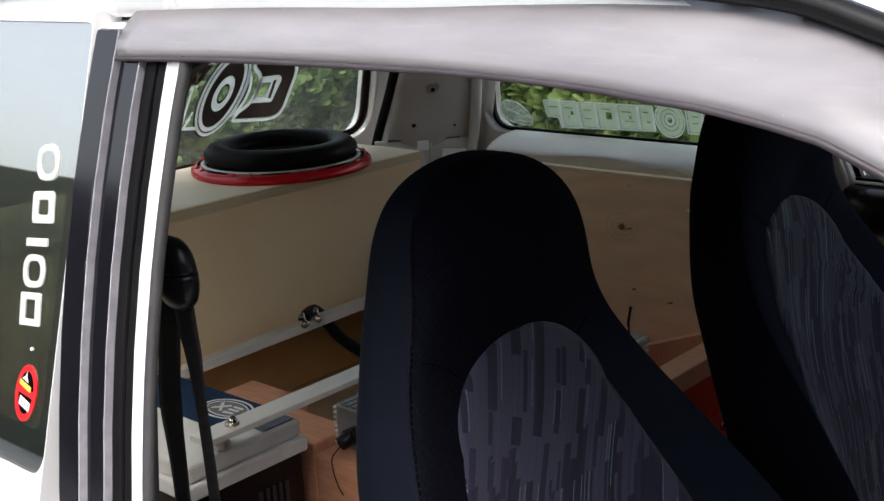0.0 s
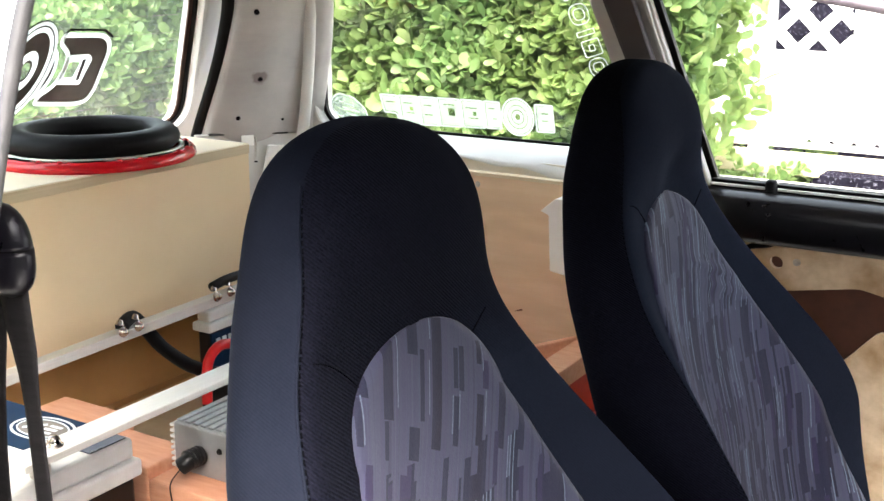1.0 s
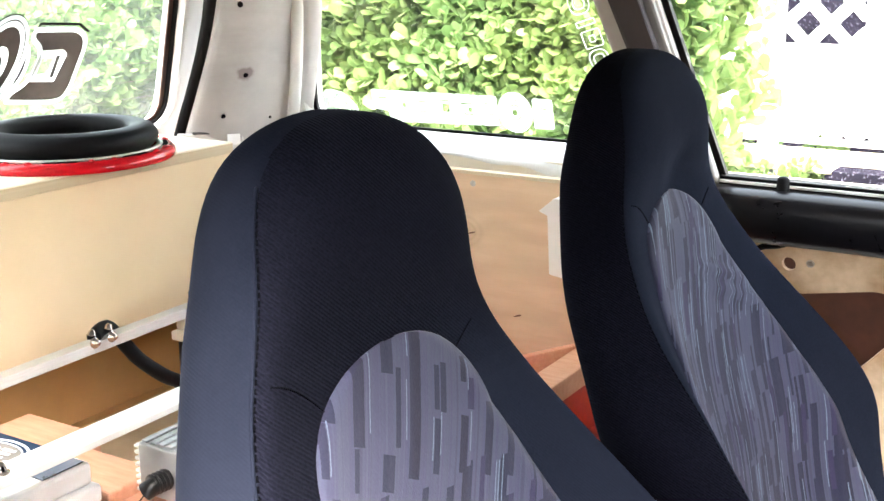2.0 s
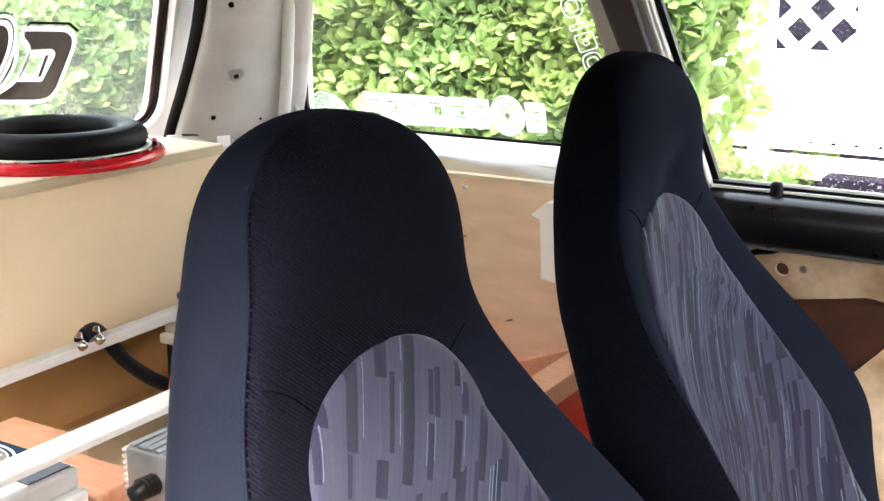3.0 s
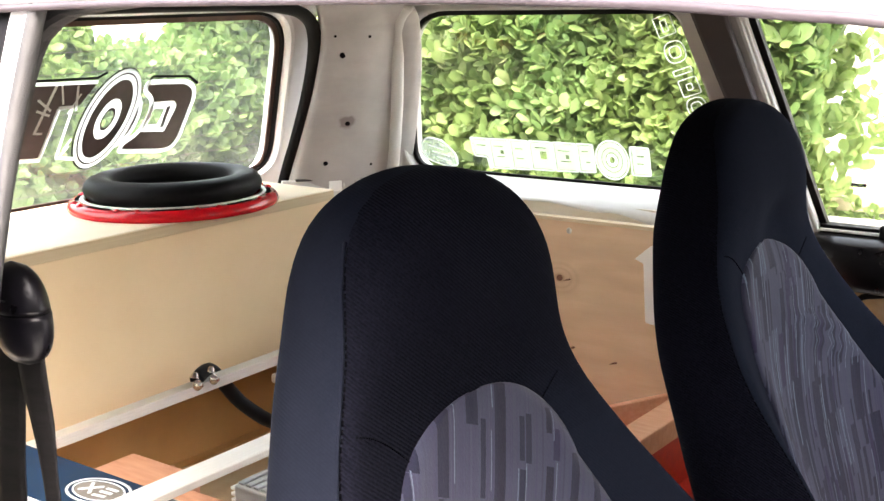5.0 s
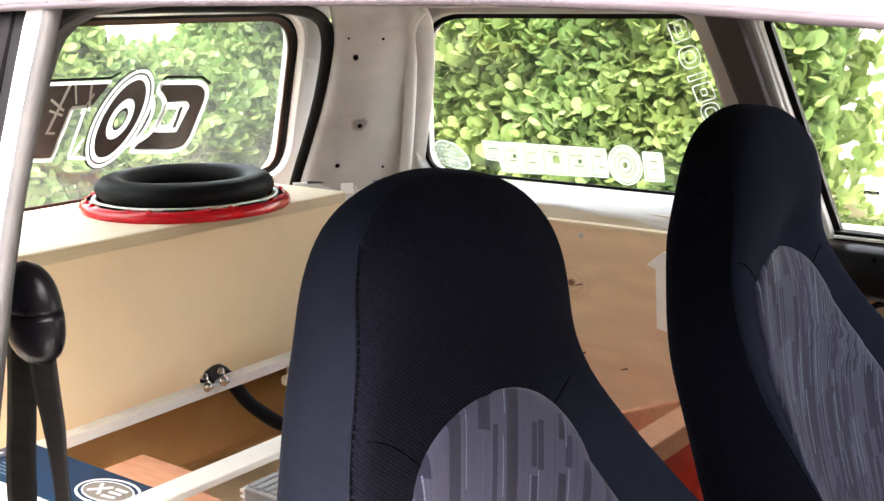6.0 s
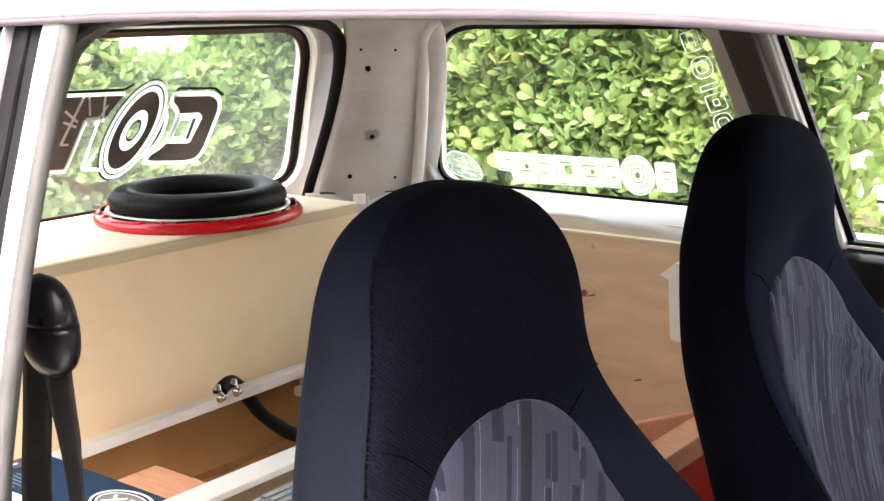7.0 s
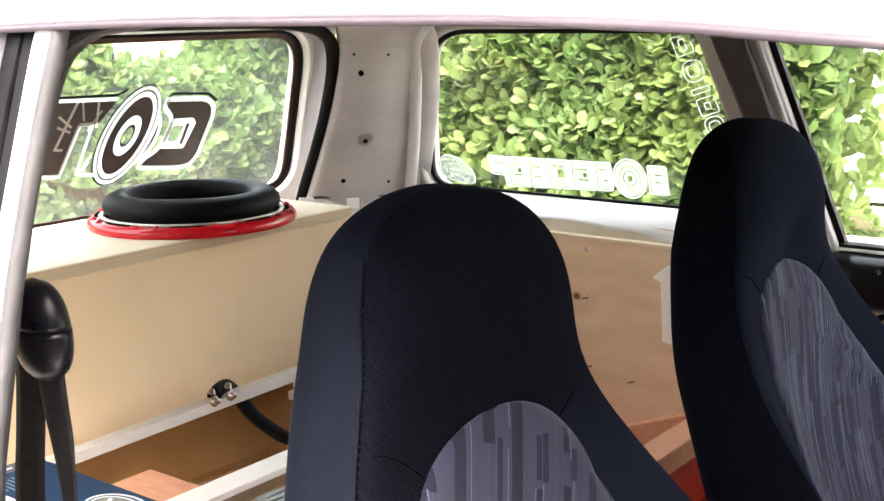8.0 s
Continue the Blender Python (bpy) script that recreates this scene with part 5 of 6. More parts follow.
def front_seat(x, y, label, crease, lean, dent):
    def front(s, z):
        return seat_front(s, z) - dent * bowl(s, z)

    seat = empty("bucket_seat", label, "car seat", "front seats")
    bm = bmesh.new()
    n = 192
    zs = [0.30 + 0.0081 * k for k in range(101)] + [Z_CAP + (Z_TOP - Z_CAP) * math.sin(math.pi / 2 * k / 18) for k in range(1, 19)]
    rings, sides = [], []
    for z in zs:
        w, xm, hd, b = seat_shape(z)
        hollow = at_z(R_ROWS, z)
        ring = []
        for k in range(n):
            a = 2 * math.pi * k / n
            c, t = math.cos(a), math.sin(a)
            p = EDGE_P if c < 0 and t > 0 else 3.0
            u, v = math.copysign(abs(c) ** (2 / p), c), math.copysign(abs(t) ** (2 / p), t)
            grow = b * abs(u) ** 3 * (1.0 if v > 0 else max(0.0, 1 + v * 1.2))
            back = 0.0 if v > 0 else -0.03 * (1 - abs(u) ** 2) * min(1, (Z_TOP - z) * 6)
            if v > 0:
                grow -= hollow * (1 - u ** 4) + dent * bowl(w * u, z) * min(1.0, 3 * v)
            ring.append(bm.verts.new((x + xm + hd * v + grow + back, y + w * u, z)))
        rings.append(ring)
    for z, p, q in zip(zs, rings, rings[1:]):
        for k in range(n):
            bm.faces.new((p[k], p[(k + 1) % n], q[(k + 1) % n], q[k]))
            a = 2 * math.pi * (k + 0.5) / n
            turn = math.degrees(math.atan2(math.sin(a), abs(math.cos(a))))
            # lit tone painted on each outer side and on the far seat's front
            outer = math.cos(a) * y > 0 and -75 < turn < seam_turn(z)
            lit_front = y > 0 and turn > seam_turn(z) and z > 0.5
            # daylight on the bolster, painted as cloth paling towards its foot and its outer edge
            lit = 0.0
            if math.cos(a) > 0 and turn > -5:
                lit = min(1.0, max(0.0, (1.055 - z) / 0.085)) * min(1.0, max(0.0, (86 - turn) / 14))
            sides.append(6 if outer or lit_front else round(6 * lit))
    bm.faces.new(rings[-1])
    bm.faces.new(rings[0][::-1])
    rest = part("backrest", bm, CLOTH, seat, "dark navy twill backrest with a built-in headrest and plain bolsters in a painted lit tone", smooth=True)
    for cloth in PART_LIT_CLOTHS + [LIT_CLOTH]:
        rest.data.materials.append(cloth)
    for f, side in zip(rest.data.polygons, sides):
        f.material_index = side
    # striped insert
    bm = bmesh.new()
    rows = []
    heights = [0.36 + 0.60 * k / 60 for k in range(60)] + [0.96 + 0.0938 * math.sin(math.pi / 2 * k / 40) for k in range(41)]
    for z in heights:
        half, mid = at_z(I_ROWS, z + 0.006, 0.005) + 0.006, -0.007 + lean * (0.93 - z)
        if z > 0.96:
            half = max(0.0006, (at_z(I_ROWS, 0.966, 0.005) + 0.006) * (1 - ((z - 0.96) / 0.094) ** 1.9) ** 0.5)
        row = []
        for j in range(-1, 42):
            f = max(-1.0, min(1.0, j / 20 - 1))
            s = mid + half * f
            inside = min(1.0, min(half * (1 - abs(f)), 0.6 * max(0.0, 1.0538 - z)) / 0.02)
            tuck = -0.006 if j in (-1, 41) else 0.0016 + 0.0050 * (1 - (1 - inside) ** 2)
            row.append(bm.verts.new((x + front(s, z) + tuck + crease * fold(s, z), y + s, z)))
        rows.append(row)
    for a, b in zip(rows, rows[1:]):
        for k in range(42):
            bm.faces.new((a[k], a[k + 1], b[k + 1], b[k]))
    part("insert", bm, STRIPES, seat, "grey striped cloth centre panel", smooth=True)
    # stitched seams along both front edges
    for side in (-1, 1):
        bm = bmesh.new()
        pts = []
        for k in range(26):
            z = 0.70 + 0.495 * k / 25
            w = seat_shape(z)[0]
            s = math.cos(radians(seam_turn(z))) ** (2 / EDGE_P) * w
            pts.append(Vector((x + front(side * s, z) + 0.0002, y + side * s, z)))
        if side < 0:
            stitches(bm, pts)
            part("seam", bm, THREAD, seat, "stitched edge seam", smooth=True)
            if y < 0:
                bm = bmesh.new()
                sweep(bm, smooth_path([p + Vector((-0.0016, -0.0020, 0)) for p in pts], 2), 0.0015, 0.0015, 8)
                part("welt", bm, LIT_CLOTH, seat, "slate welt along the edge seam", smooth=True)
        else:
            bm.free()
        bm = bmesh.new()
        pts = []
        for k in range(9):
            s = (0.158 if side < 0 else 0.128) - (0.060 if side < 0 else 0.036) * k / 8
            z = (1.060 - 0.040 * (k / 8) ** 1.5) if side < 0 else 1.034 - 0.018 * k / 8
            pts.append(Vector((x + front(side * s, z) + 0.0002, y + side * s, z)))
        stitches(bm, pts)
        part("cross_seam", bm, THREAD, seat, "short seam from edge to centre panel", smooth=True)
    bm = bmesh.new()
    block(bm, x + 0.02, x + 0.50, y - 0.24, y + 0.24, 0.42, 0.50)
    part("cushion", bm, CLOTH, seat, "dark cloth seat cushion", bevel=0.05, smooth=True)
    return seat


front_seat(0.0, -0.3985, "dark navy cloth bucket seat with a grey striped centre", 0.0, 0.0, 0.0)
front_seat(-0.0216, 0.308, "dark navy cloth bucket seat with a creased striped centre", 0.008, 0.12, 0.016)

# ---- seat belt ----
belt = empty("seat_belt", "black seat belt hanging from its pillar guide", "seat belt")


def guide_shell(z0, z1, grow):
    """Part of the creased, rounded guide between two heights."""
    bm = bmesh.new()
    rings = []
    for k in range(11):
        z = z0 + (z1 - z0) * k / 10
        e = min(0.999, abs(z - 1.170) / 0.0355)
        f = (1 - e ** 2.8) ** 0.5 * grow
        c = Vector((-0.1525 - 0.10 * (z - 1.17) * (1 if z < 1.17 else 1.6), -0.722, z))
        ring = []
        for j in range(28):
            a = 2 * math.pi * j / 28
            u, v = math.cos(a), math.sin(a)
            ring.append(bm.verts.new(c + Vector((0.0265 * f * math.copysign(abs(u) ** 0.9, u), 0.017 * f * math.copysign(abs(v) ** 1.25, v), 0))))
        rings.append(ring)
    for p, q in zip(rings, rings[1:]):
        for j in range(28):
            bm.faces.new((p[j], p[(j + 1) % 28], q[(j + 1) % 28], q[j]))
    bm.faces.new(rings[0][::-1])
    bm.faces.new(rings[-1])
    return bm


guide = part("guide", guide_shell(1.1345, 1.1715, 1.0), GUIDE_PLASTIC, belt, "black plastic belt guide", smooth=True)
part("guide_cap", guide_shell(1.1730, 1.2055, 0.985), GUIDE_PLASTIC, guide, "black upper shell of the guide", smooth=True)
part("guide_joint", guide_shell(1.1700, 1.1745, 0.94), RUBBER, guide)
for pts, widths in (([(-0.176, -0.719, 1.150), (-0.180, -0.719, 1.10), (-0.190, -0.719, 1.03), (-0.188, -0.719, 0.93), (-0.186, -0.719, 0.60)], (0.014, 0.017, 0.018, 0.012, 0.012)), ([(-0.147, -0.722, 1.146), (-0.145, -0.721, 1.115), (-0.142, -0.720, 1.09), (-0.139, -0.720, 1.05), (-0.133, -0.720, 0.943), (-0.120, -0.720, 0.60)], (0.015, 0.014, 0.012, 0.008, 0.008, 0.008))):
    mid = smooth_path(pts, 6)
    bm = bmesh.new()
    rings = []
    for k, p in enumerate(mid):
        w = float(np.interp(k / 6, range(len(widths)), widths))
        rings.append([bm.verts.new(p + Vector((w * a, 0.0009 * b + 0.002 * math.sin(3.1 * a), 0.25 * w * a))) for a, b in ((-1, -1), (-0.4, -1), (0.4, -1), (1, -1), (1, 1), (0.4, 1), (-0.4, 1), (-1, 1))])
    for a, b in zip(rings, rings[1:]):
        for k in range(8):
            bm.faces.new((a[k], a[(k + 1) % 8], b[(k + 1) % 8], b[k]))
    part("webbing", bm, WEBBING, belt, "black woven webbing", smooth=True)


# ---- stickers ----
def decal(name, shapes, at, d0, d1, material, parent, label=""):
    """Flat vinyl shapes: pairs of an outline and its holes."""
    bm = bmesh.new()
    for outer, holes in shapes:
        plate(bm, outer, holes, at, d0, d1)
    return part(name, bm, material, parent, label)


C_OUT = [(0.147, 1.244), (0.240, 1.239), (0.262, 1.227), (0.271, 1.206), (0.264, 1.129), (0.251, 1.109), (0.223, 1.106), (0.122, 1.117), (0.131, 1.139), (0.156, 1.150), (0.170, 1.177), (0.170, 1.204), (0.144, 1.223)]
C_IN = [(0.173, 1.204), (0.221, 1.203), (0.232, 1.193), (0.220, 1.146), (0.165, 1.151)]
C_GAP = [(0.180, 1.191), (0.206, 1.189), (0.199, 1.162), (0.176, 1.163)]
RING = (0.084, 1.182)
T_OUT = [(-0.090, 1.248), (0.044, 1.245), (0.021, 1.211), (0.009, 1.207), (-0.018, 1.207), (-0.032, 1.126), (-0.085, 1.132)]


def ring_shape(a, b, da, db):
    return (oval(*RING, 0.82 * a, 0.90 * b, 48, -0.31), [oval(*RING, 0.82 * da, 0.90 * db, 48, -0.31)])


def line_shape(a, b, w):
    a, b = Vector(a), Vector(b)
    n = (b - a).normalized()
    n = Vector((-n.y, n.x)) * w / 2
    return ([a - n, b - n, b + n, a + n], [])


def in_oval(p, cx, cy, rx, ry, tilt):
    d = Vector((p[0] - cx, p[1] - cy))
    u, v = d.x * math.cos(tilt) + d.y * math.sin(tilt), -d.x * math.sin(tilt) + d.y * math.cos(tilt)
    return (u / rx) ** 2 + (v / ry) ** 2 < 1


def run_of(points, keep):
    """The one unbroken run of points for which keep holds."""
    flags = [keep(p) for p in points]
    start = next(k for k in range(len(points)) if flags[k] and not flags[k - 1])
    turned = points[start:] + points[:start]
    return [p for p in turned if keep(p)]


def lobe_shape(grow):
    """The part of a small oval that shows beside the ring."""
    lobe, ring = (0.116, 1.176, 0.036 + grow, 0.050 + grow, -0.30), (*RING, 0.0530 - grow * 0.4, 0.0875 - grow * 0.4, -0.31)
    outer = run_of(oval(*lobe[:4], 72, lobe[4]), lambda p: not in_oval(p, *ring))
    inner = run_of(oval(*ring[:4], 120, ring[4]), lambda p: in_oval(p, *lobe))
    return (outer + inner[::-1], [])


decal("sticker_outline", [lobe_shape(0.0)], rear_at, -0.0041, -0.0039, VINYL_WHITE, r_glass, "white sticker outline")
decal("sticker_ground", [lobe_shape(-0.0075)], rear_at, -0.0046, -0.0044, VINYL_DARK, r_glass, "dark sticker crescent")
c_edge = rounded(C_OUT, 0.012, 3)
decal("sticker_ground", [(grown(c_edge, -0.0075), [grown(rounded(C_IN, 0.004, 2), -0.0008)])], rear_at, -0.0026, -0.0020, VINYL_DARK, r_glass, "dark rounded sticker block")
for a, b, c, d in ((0.0580, 0.0890, 0.0540, 0.0850), (0.0460, 0.0760, 0.0270, 0.0390), (0.0155, 0.0225, 0.012, 0.017)):
    decal("sticker_ground", [ring_shape(a, b, c, d)], rear_at, -0.0045, -0.0043, VINYL_DARK, r_glass, "dark sticker ring")
decal("sticker_shadow", [ring_shape(0.0665, 0.0985, 0.0635, 0.0955)], rear_at, -0.0024, -0.0018, RUBBER, r_glass, "black sticker shadow line")
decal("sticker_ground", [(T_OUT, [])], rear_at, -0.0026, -0.0020, VINYL_DARK, r_glass, "dark cracked sticker block")
for a, b in (((-0.09, 1.257), (0.043, 1.254)), ((0.043, 1.254), (0.060, 1.262)), ((0.150, 1.232), (0.158, 1.249)), ((0.158, 1.249), (0.241, 1.244)), ((0.241, 1.244), (0.266, 1.230))):
    decal("sticker_shadow", [line_shape(a, b, 0.004)], rear_at, -0.0024, -0.0018, RUBBER, r_glass, "black sticker shadow line")
decal("sticker_outline", [(c_edge, [grown(c_edge, -0.0085)])], rear_at, -0.0034, -0.0027, VINYL_WHITE, r_glass, "white sticker outline")
decal("sticker_outline", [(rounded(C_IN, 0.004, 2), [rounded(C_GAP, 0.003, 2)])], rear_at, -0.0034, -0.0027, VINYL_WHITE, r_glass)
decal("sticker_ground", [([(0.209, 1.192), (0.217, 1.193), (0.214, 1.155), (0.207, 1.155)], [])], rear_at, -0.0040, -0.0036, VINYL_DARK, r_glass)
for a, b, c, d in ((0.064, 0.096, 0.0575, 0.0885), (0.0545, 0.0855, 0.0455, 0.0755), (0.0275, 0.0395, 0.0150, 0.0220)):
    decal("sticker_ring", [ring_shape(a, b, c, d)], rear_at, -0.0050, -0.0047, VINYL_WHITE, r_glass, "white sticker ring")
T_LINES = (((-0.090, 1.252), (0.045, 1.247), 0.006), ((-0.033, 1.247), (-0.054, 1.170), 0.005), ((-0.018, 1.208), (-0.032, 1.126), 0.007), ((-0.019, 1.209), (0.008, 1.209), 0.006), ((0.008, 1.209), (0.0, 1.124), 0.005), ((0.0, 1.124), (0.044, 1.117), 0.006), ((-0.085, 1.128), (-0.030, 1.124), 0.007), ((-0.056, 1.171), (-0.039, 1.169), 0.004))
T_CRACKS = (((-0.023, 1.246), (-0.012, 1.215), 0.003), ((0.008, 1.244), (0.016, 1.202), 0.004), ((-0.062, 1.226), (-0.033, 1.206), 0.004), ((-0.060, 1.208), (-0.033, 1.198), 0.004), ((0.018, 1.230), (0.001, 1.198), 0.003), ((0.019, 1.142), (0.007, 1.126), 0.004), ((0.021, 1.154), (0.010, 1.135), 0.004))
for k, (a, b, w) in enumerate(T_LINES + T_CRACKS):
    decal("sticker_line", [line_shape(a, b, w)], rear_at, -0.0034 - 0.00003 * k, -0.0027 - 0.00003 * k, VINYL_WHITE, r_glass)
# quarter window: pale blocks cut by thin lines, with rings, and a round badge
TILES = ((-0.782, -0.739, 0), (-0.738, -0.692, 1), (-0.691, -0.649, 2), (-0.648, -0.597, 3), (-0.596, -0.546, 1), (-0.545, -0.509, 4), (-0.437, -0.398, 5))
for k, (a, b, kind) in enumerate(TILES):
    low, high = 1.044 + 0.0017 * k, 1.1065 + 0.0004 * k
    if k == 0:
        o = [(a + 0.005, 1.068), (a + 0.034, 1.067), (a + 0.037, low), (b, low), (b, high), (a, high)]
    else:
        o = [(a, low), (b, low + 0.001), (b, high), (a, high)]
    o = rounded(o, 0.004, 3)
    slits = []
    for z, p, q in (((1.089, 0.012, 0.0), (1.078, 0.016, 0.010)), ((1.090, 0.004, 0.014), (1.070, 0.012, 0.012)), ((1.088, 0.006, 0.012), (1.069, 0.006, 0.012)), ((1.093, 0.010, 0.012),), ((1.092, 0.004, 0.010), (1.072, 0.016, 0.006)), ((1.090, 0.012, 0.008), (1.076, 0.010, 0.010)))[kind]:
        slits.append([Vector((a + 0.0065 + p * 0.6, z)), Vector((b - 0.0065 - q * 0.6, z)), Vector((b - 0.0065 - q * 0.6, z + 0.0022)), Vector((a + 0.0065 + p * 0.6, z + 0.0022))])
    if kind in (1, 3):
        c, e = (a + b) / 2 + 0.004, 0.0075 if kind == 3 else 0.004
        slits.append([Vector((c - e, 1.080 - e)), Vector((c + e, 1.080 - e)), Vector((c + e, 1.080 + e)), Vector((c - e, 1.080 + e))])
    if k == 0:
        slits = [[Vector((p, z)) for p, z in ((a + 0.012, 1.090), (b - 0.008, 1.090), (b - 0.008, 1.0925), (a + 0.012, 1.0925))]]
    decal("sticker_film", [(grown(o, -0.0044), slits)], far_at, -0.0032, -0.0022, VINYL_PALE, q_glass, "pale sticker block")
    decal("sticker_outline", [(o, [grown(o, -0.0031)])], far_at, -0.0045, -0.0034, VINYL_WHITE, q_glass, "white sticker outline")
for r, w, material in ((0.0375, 0.003, VINYL_WHITE), (0.0330, 0.0095, VINYL_PALE), (0.0220, 0.0075, VINYL_PALE), (0.0125, 0.0065, VINYL_WHITE)):
    decal("sticker_ring", [(oval(-0.473, 1.081, 0.92 * r, r, 36, -0.1), [oval(-0.473, 1.081, 0.92 * (r - w), r - w, 36, -0.1)])], far_at, -0.0050, -0.0046, material, q_glass)
BADGE = rounded([(-0.905, 1.086), (-0.885, 1.100), (-0.850, 1.095), (-0.822, 1.070), (-0.820, 1.046), (-0.850, 1.044), (-0.890, 1.052), (-0.908, 1.068)], 0.010, 3)
decal("sticker_film", [(BADGE, [])], far_at, -0.0032, -0.0022, DECAL_FILM, q_glass, "grey frosted badge")
decal("sticker_outline", [(grown(BADGE, 0.002), [grown(BADGE, -0.001)])], far_at, -0.0045, -0.0034, VINYL_WHITE, q_glass, "white badge outline")
for z, a, b in ((1.078, -0.885, -0.850), (1.066, -0.880, -0.838), (1.055, -0.872, -0.836)):
    decal("sticker_mark", [([Vector((a, z + 0.004)), Vector((b, z - 0.004)), Vector((b, z - 0.001)), Vector((a, z + 0.007))], [])], far_at, -0.0045, -0.0034, VINYL_WHITE, q_glass)


def leaning(cx, cz, lean, pts):
    """Points turned by lean degrees about a centre."""
    c, q = math.cos(radians(lean)), math.sin(radians(lean))
    return [Vector((cx + u * c - v * q, cz + u * q + v * c)) for u, v in pts]


def hollow(cx, cz, lean, half_u, half_v, r, t=0.0017):
    """A thin line round a rounded block."""
    o = leaning(cx, cz, lean, rounded([(-half_u, -half_v), (half_u, -half_v), (half_u, half_v), (-half_u, half_v)], r, 5))
    return (o, [grown(o, -t)])


# a leaning column of hollow rings and blocks beside the pillar
LEAN = -72
for cx, cz, shapes in (
        (-0.3444, 1.3190, [(0.017, 0.017, 0.003), (0.010, 0.006, 0.002)]),
        (-0.3295, 1.2765, [(0.0185, 0.0195, 0.018), (0.0105, 0.0115, 0.011)]),
        (-0.3195, 1.2445, [(0.0050, 0.0180, 0.002)]),
        (-0.3095, 1.2190, [(0.0150, 0.0180, 0.005), (0.0060, 0.0060, 0.003)]),
        (-0.2995, 1.1850, [(0.0170, 0.0185, 0.017), (0.0095, 0.0110, 0.010)])):
    for hu, hv, r in shapes:
        decal("sticker_mark", [hollow(cx, cz, LEAN, hu, hv, r)], far_at, -0.0045, -0.0034, VINYL_WHITE, q_glass, "thin white line of a hollow ring or block sticker")
# the same column in solid white on the tinted window: ring, notched block, bar, ring, slashed block
for cx, cz, hu, hv, r, hole in ((-0.267, 1.273, 0.0165, 0.0185, 0.016, (0.0105, 0.0125, 0.010)), (-0.2672, 1.232, 0.0145, 0.0175, 0.004, (0.007, 0.010, 0.003)), (-0.2715, 1.1995, 0.0036, 0.0175, 0.0008, None), (-0.2712, 1.173, 0.0150, 0.0180, 0.015, (0.0095, 0.0125, 0.0095)), (-0.2705, 1.138, 0.0150, 0.0165, 0.0015, (0.0090, 0.0095, 0.001))):
    o = leaning(cx, cz, -84, rounded([(-hu, -hv), (hu, -hv), (hu, hv), (-hu, hv)], r, 5))
    holes = [leaning(cx, cz, -84, rounded([(-hole[0], -hole[1]), (hole[0], -hole[1]), (hole[0], hole[1]), (-hole[0], hole[1])], hole[2], 5))] if hole else []
    decal("sticker_mark", [(o, holes)], near_at, -0.0036, -0.0026, VINYL_WHITE, n_glass, "white ring or block sticker")
decal("sticker_mark", [(oval(-0.260, 1.103, 0.0016, 0.0016, 12), [])], near_at, -0.0036, -0.0026, VINYL_WHITE, n_glass, "white dot sticker")
badge = oval(-0.261, 1.062, 0.018, 0.0265, 32, -0.12)
decal("alarm_badge", [(badge, [leaning(-0.261, 1.062, -7, [(0.0125 * math.cos(radians(a)), 0.004 + 0.0165 * math.sin(radians(a))) for a in range(0, 181, 15)]), leaning(-0.261, 1.062, -7, [(0.0125 * math.cos(radians(a)), -0.002 + 0.0180 * math.sin(radians(a))) for a in range(180, 361, 15)])])], near_at, -0.0036, -0.0028, RED_CABLE, n_glass, "red oval alarm badge")
decal("badge_ground", [(grown(badge, -0.001), [])], near_at, -0.0039, -0.0037, HOLE_DARK, n_glass, "black ground of the badge")
decal("badge_plate", [(leaning(-0.262, 1.069, -14, [(-0.0105, -0.0026), (0.0105, -0.0026), (0.0105, 0.0022), (-0.0105, 0.0022)]), [])], near_at, -0.0027, -0.0022, VINYL_YELLOW, n_glass)
decal("badge_plate", [(leaning(-0.262, 1.0765, -14, [(-0.006, -0.003), (0.006, -0.003), (0.0015, 0.0005), (0.0, 0.006), (-0.0015, 0.0005)]), [])], near_at, -0.0027, -0.0022, PALE_PRINT, n_glass)
decal("badge_plate", [(leaning(-0.2605, 1.0525, -14, [(-0.0095, -0.004), (0.0095, -0.004), (0.0095, 0.004), (-0.0095, 0.004)]), [leaning(-0.2605, 1.0525, -14, [(-0.006 + 0.006 * k, -0.0022), (-0.0045 + 0.006 * k, -0.0022), (-0.0045 + 0.006 * k, 0.0022), (-0.006 + 0.006 * k, 0.0022)]) for k in range(3)])], near_at, -0.0027, -0.0022, PALE_PRINT, n_glass)

# holes in the corner post: dark discs, with the shade inside painted on
for p, r in (((-0.971, 0.548, 1.136), 0.005), ((-0.907, 0.469, 1.270), 0.005), ((-1.022, 0.537, 1.056), 0.0048), ((-0.977, 0.621, 1.048), 0.0028), ((-0.925, 0.471, 1.305), 0.0026), ((-0.885, 0.521, 1.303), 0.0028), ((-1.022, 0.563, 1.010), 0.003), ((-1.0165, 0.5795, 0.960), 0.0052)):
    bm = bmesh.new()
    lathe(bm, [(0.0, 0.0012), (r, 0.0010), (r, -0.004), (0.0, -0.004)], (0, 0, 0), 12, False)
    bmesh.ops.transform(bm, matrix=Matrix.Translation(p) @ Vector((0, 0, 1)).rotation_difference(Vector((0.75, -0.5, -0.43))).to_matrix().to_4x4(), verts=bm.verts)
    part("post_hole", bm, HOLE_DARK, post, "drilled hole drawn as a dark disc")


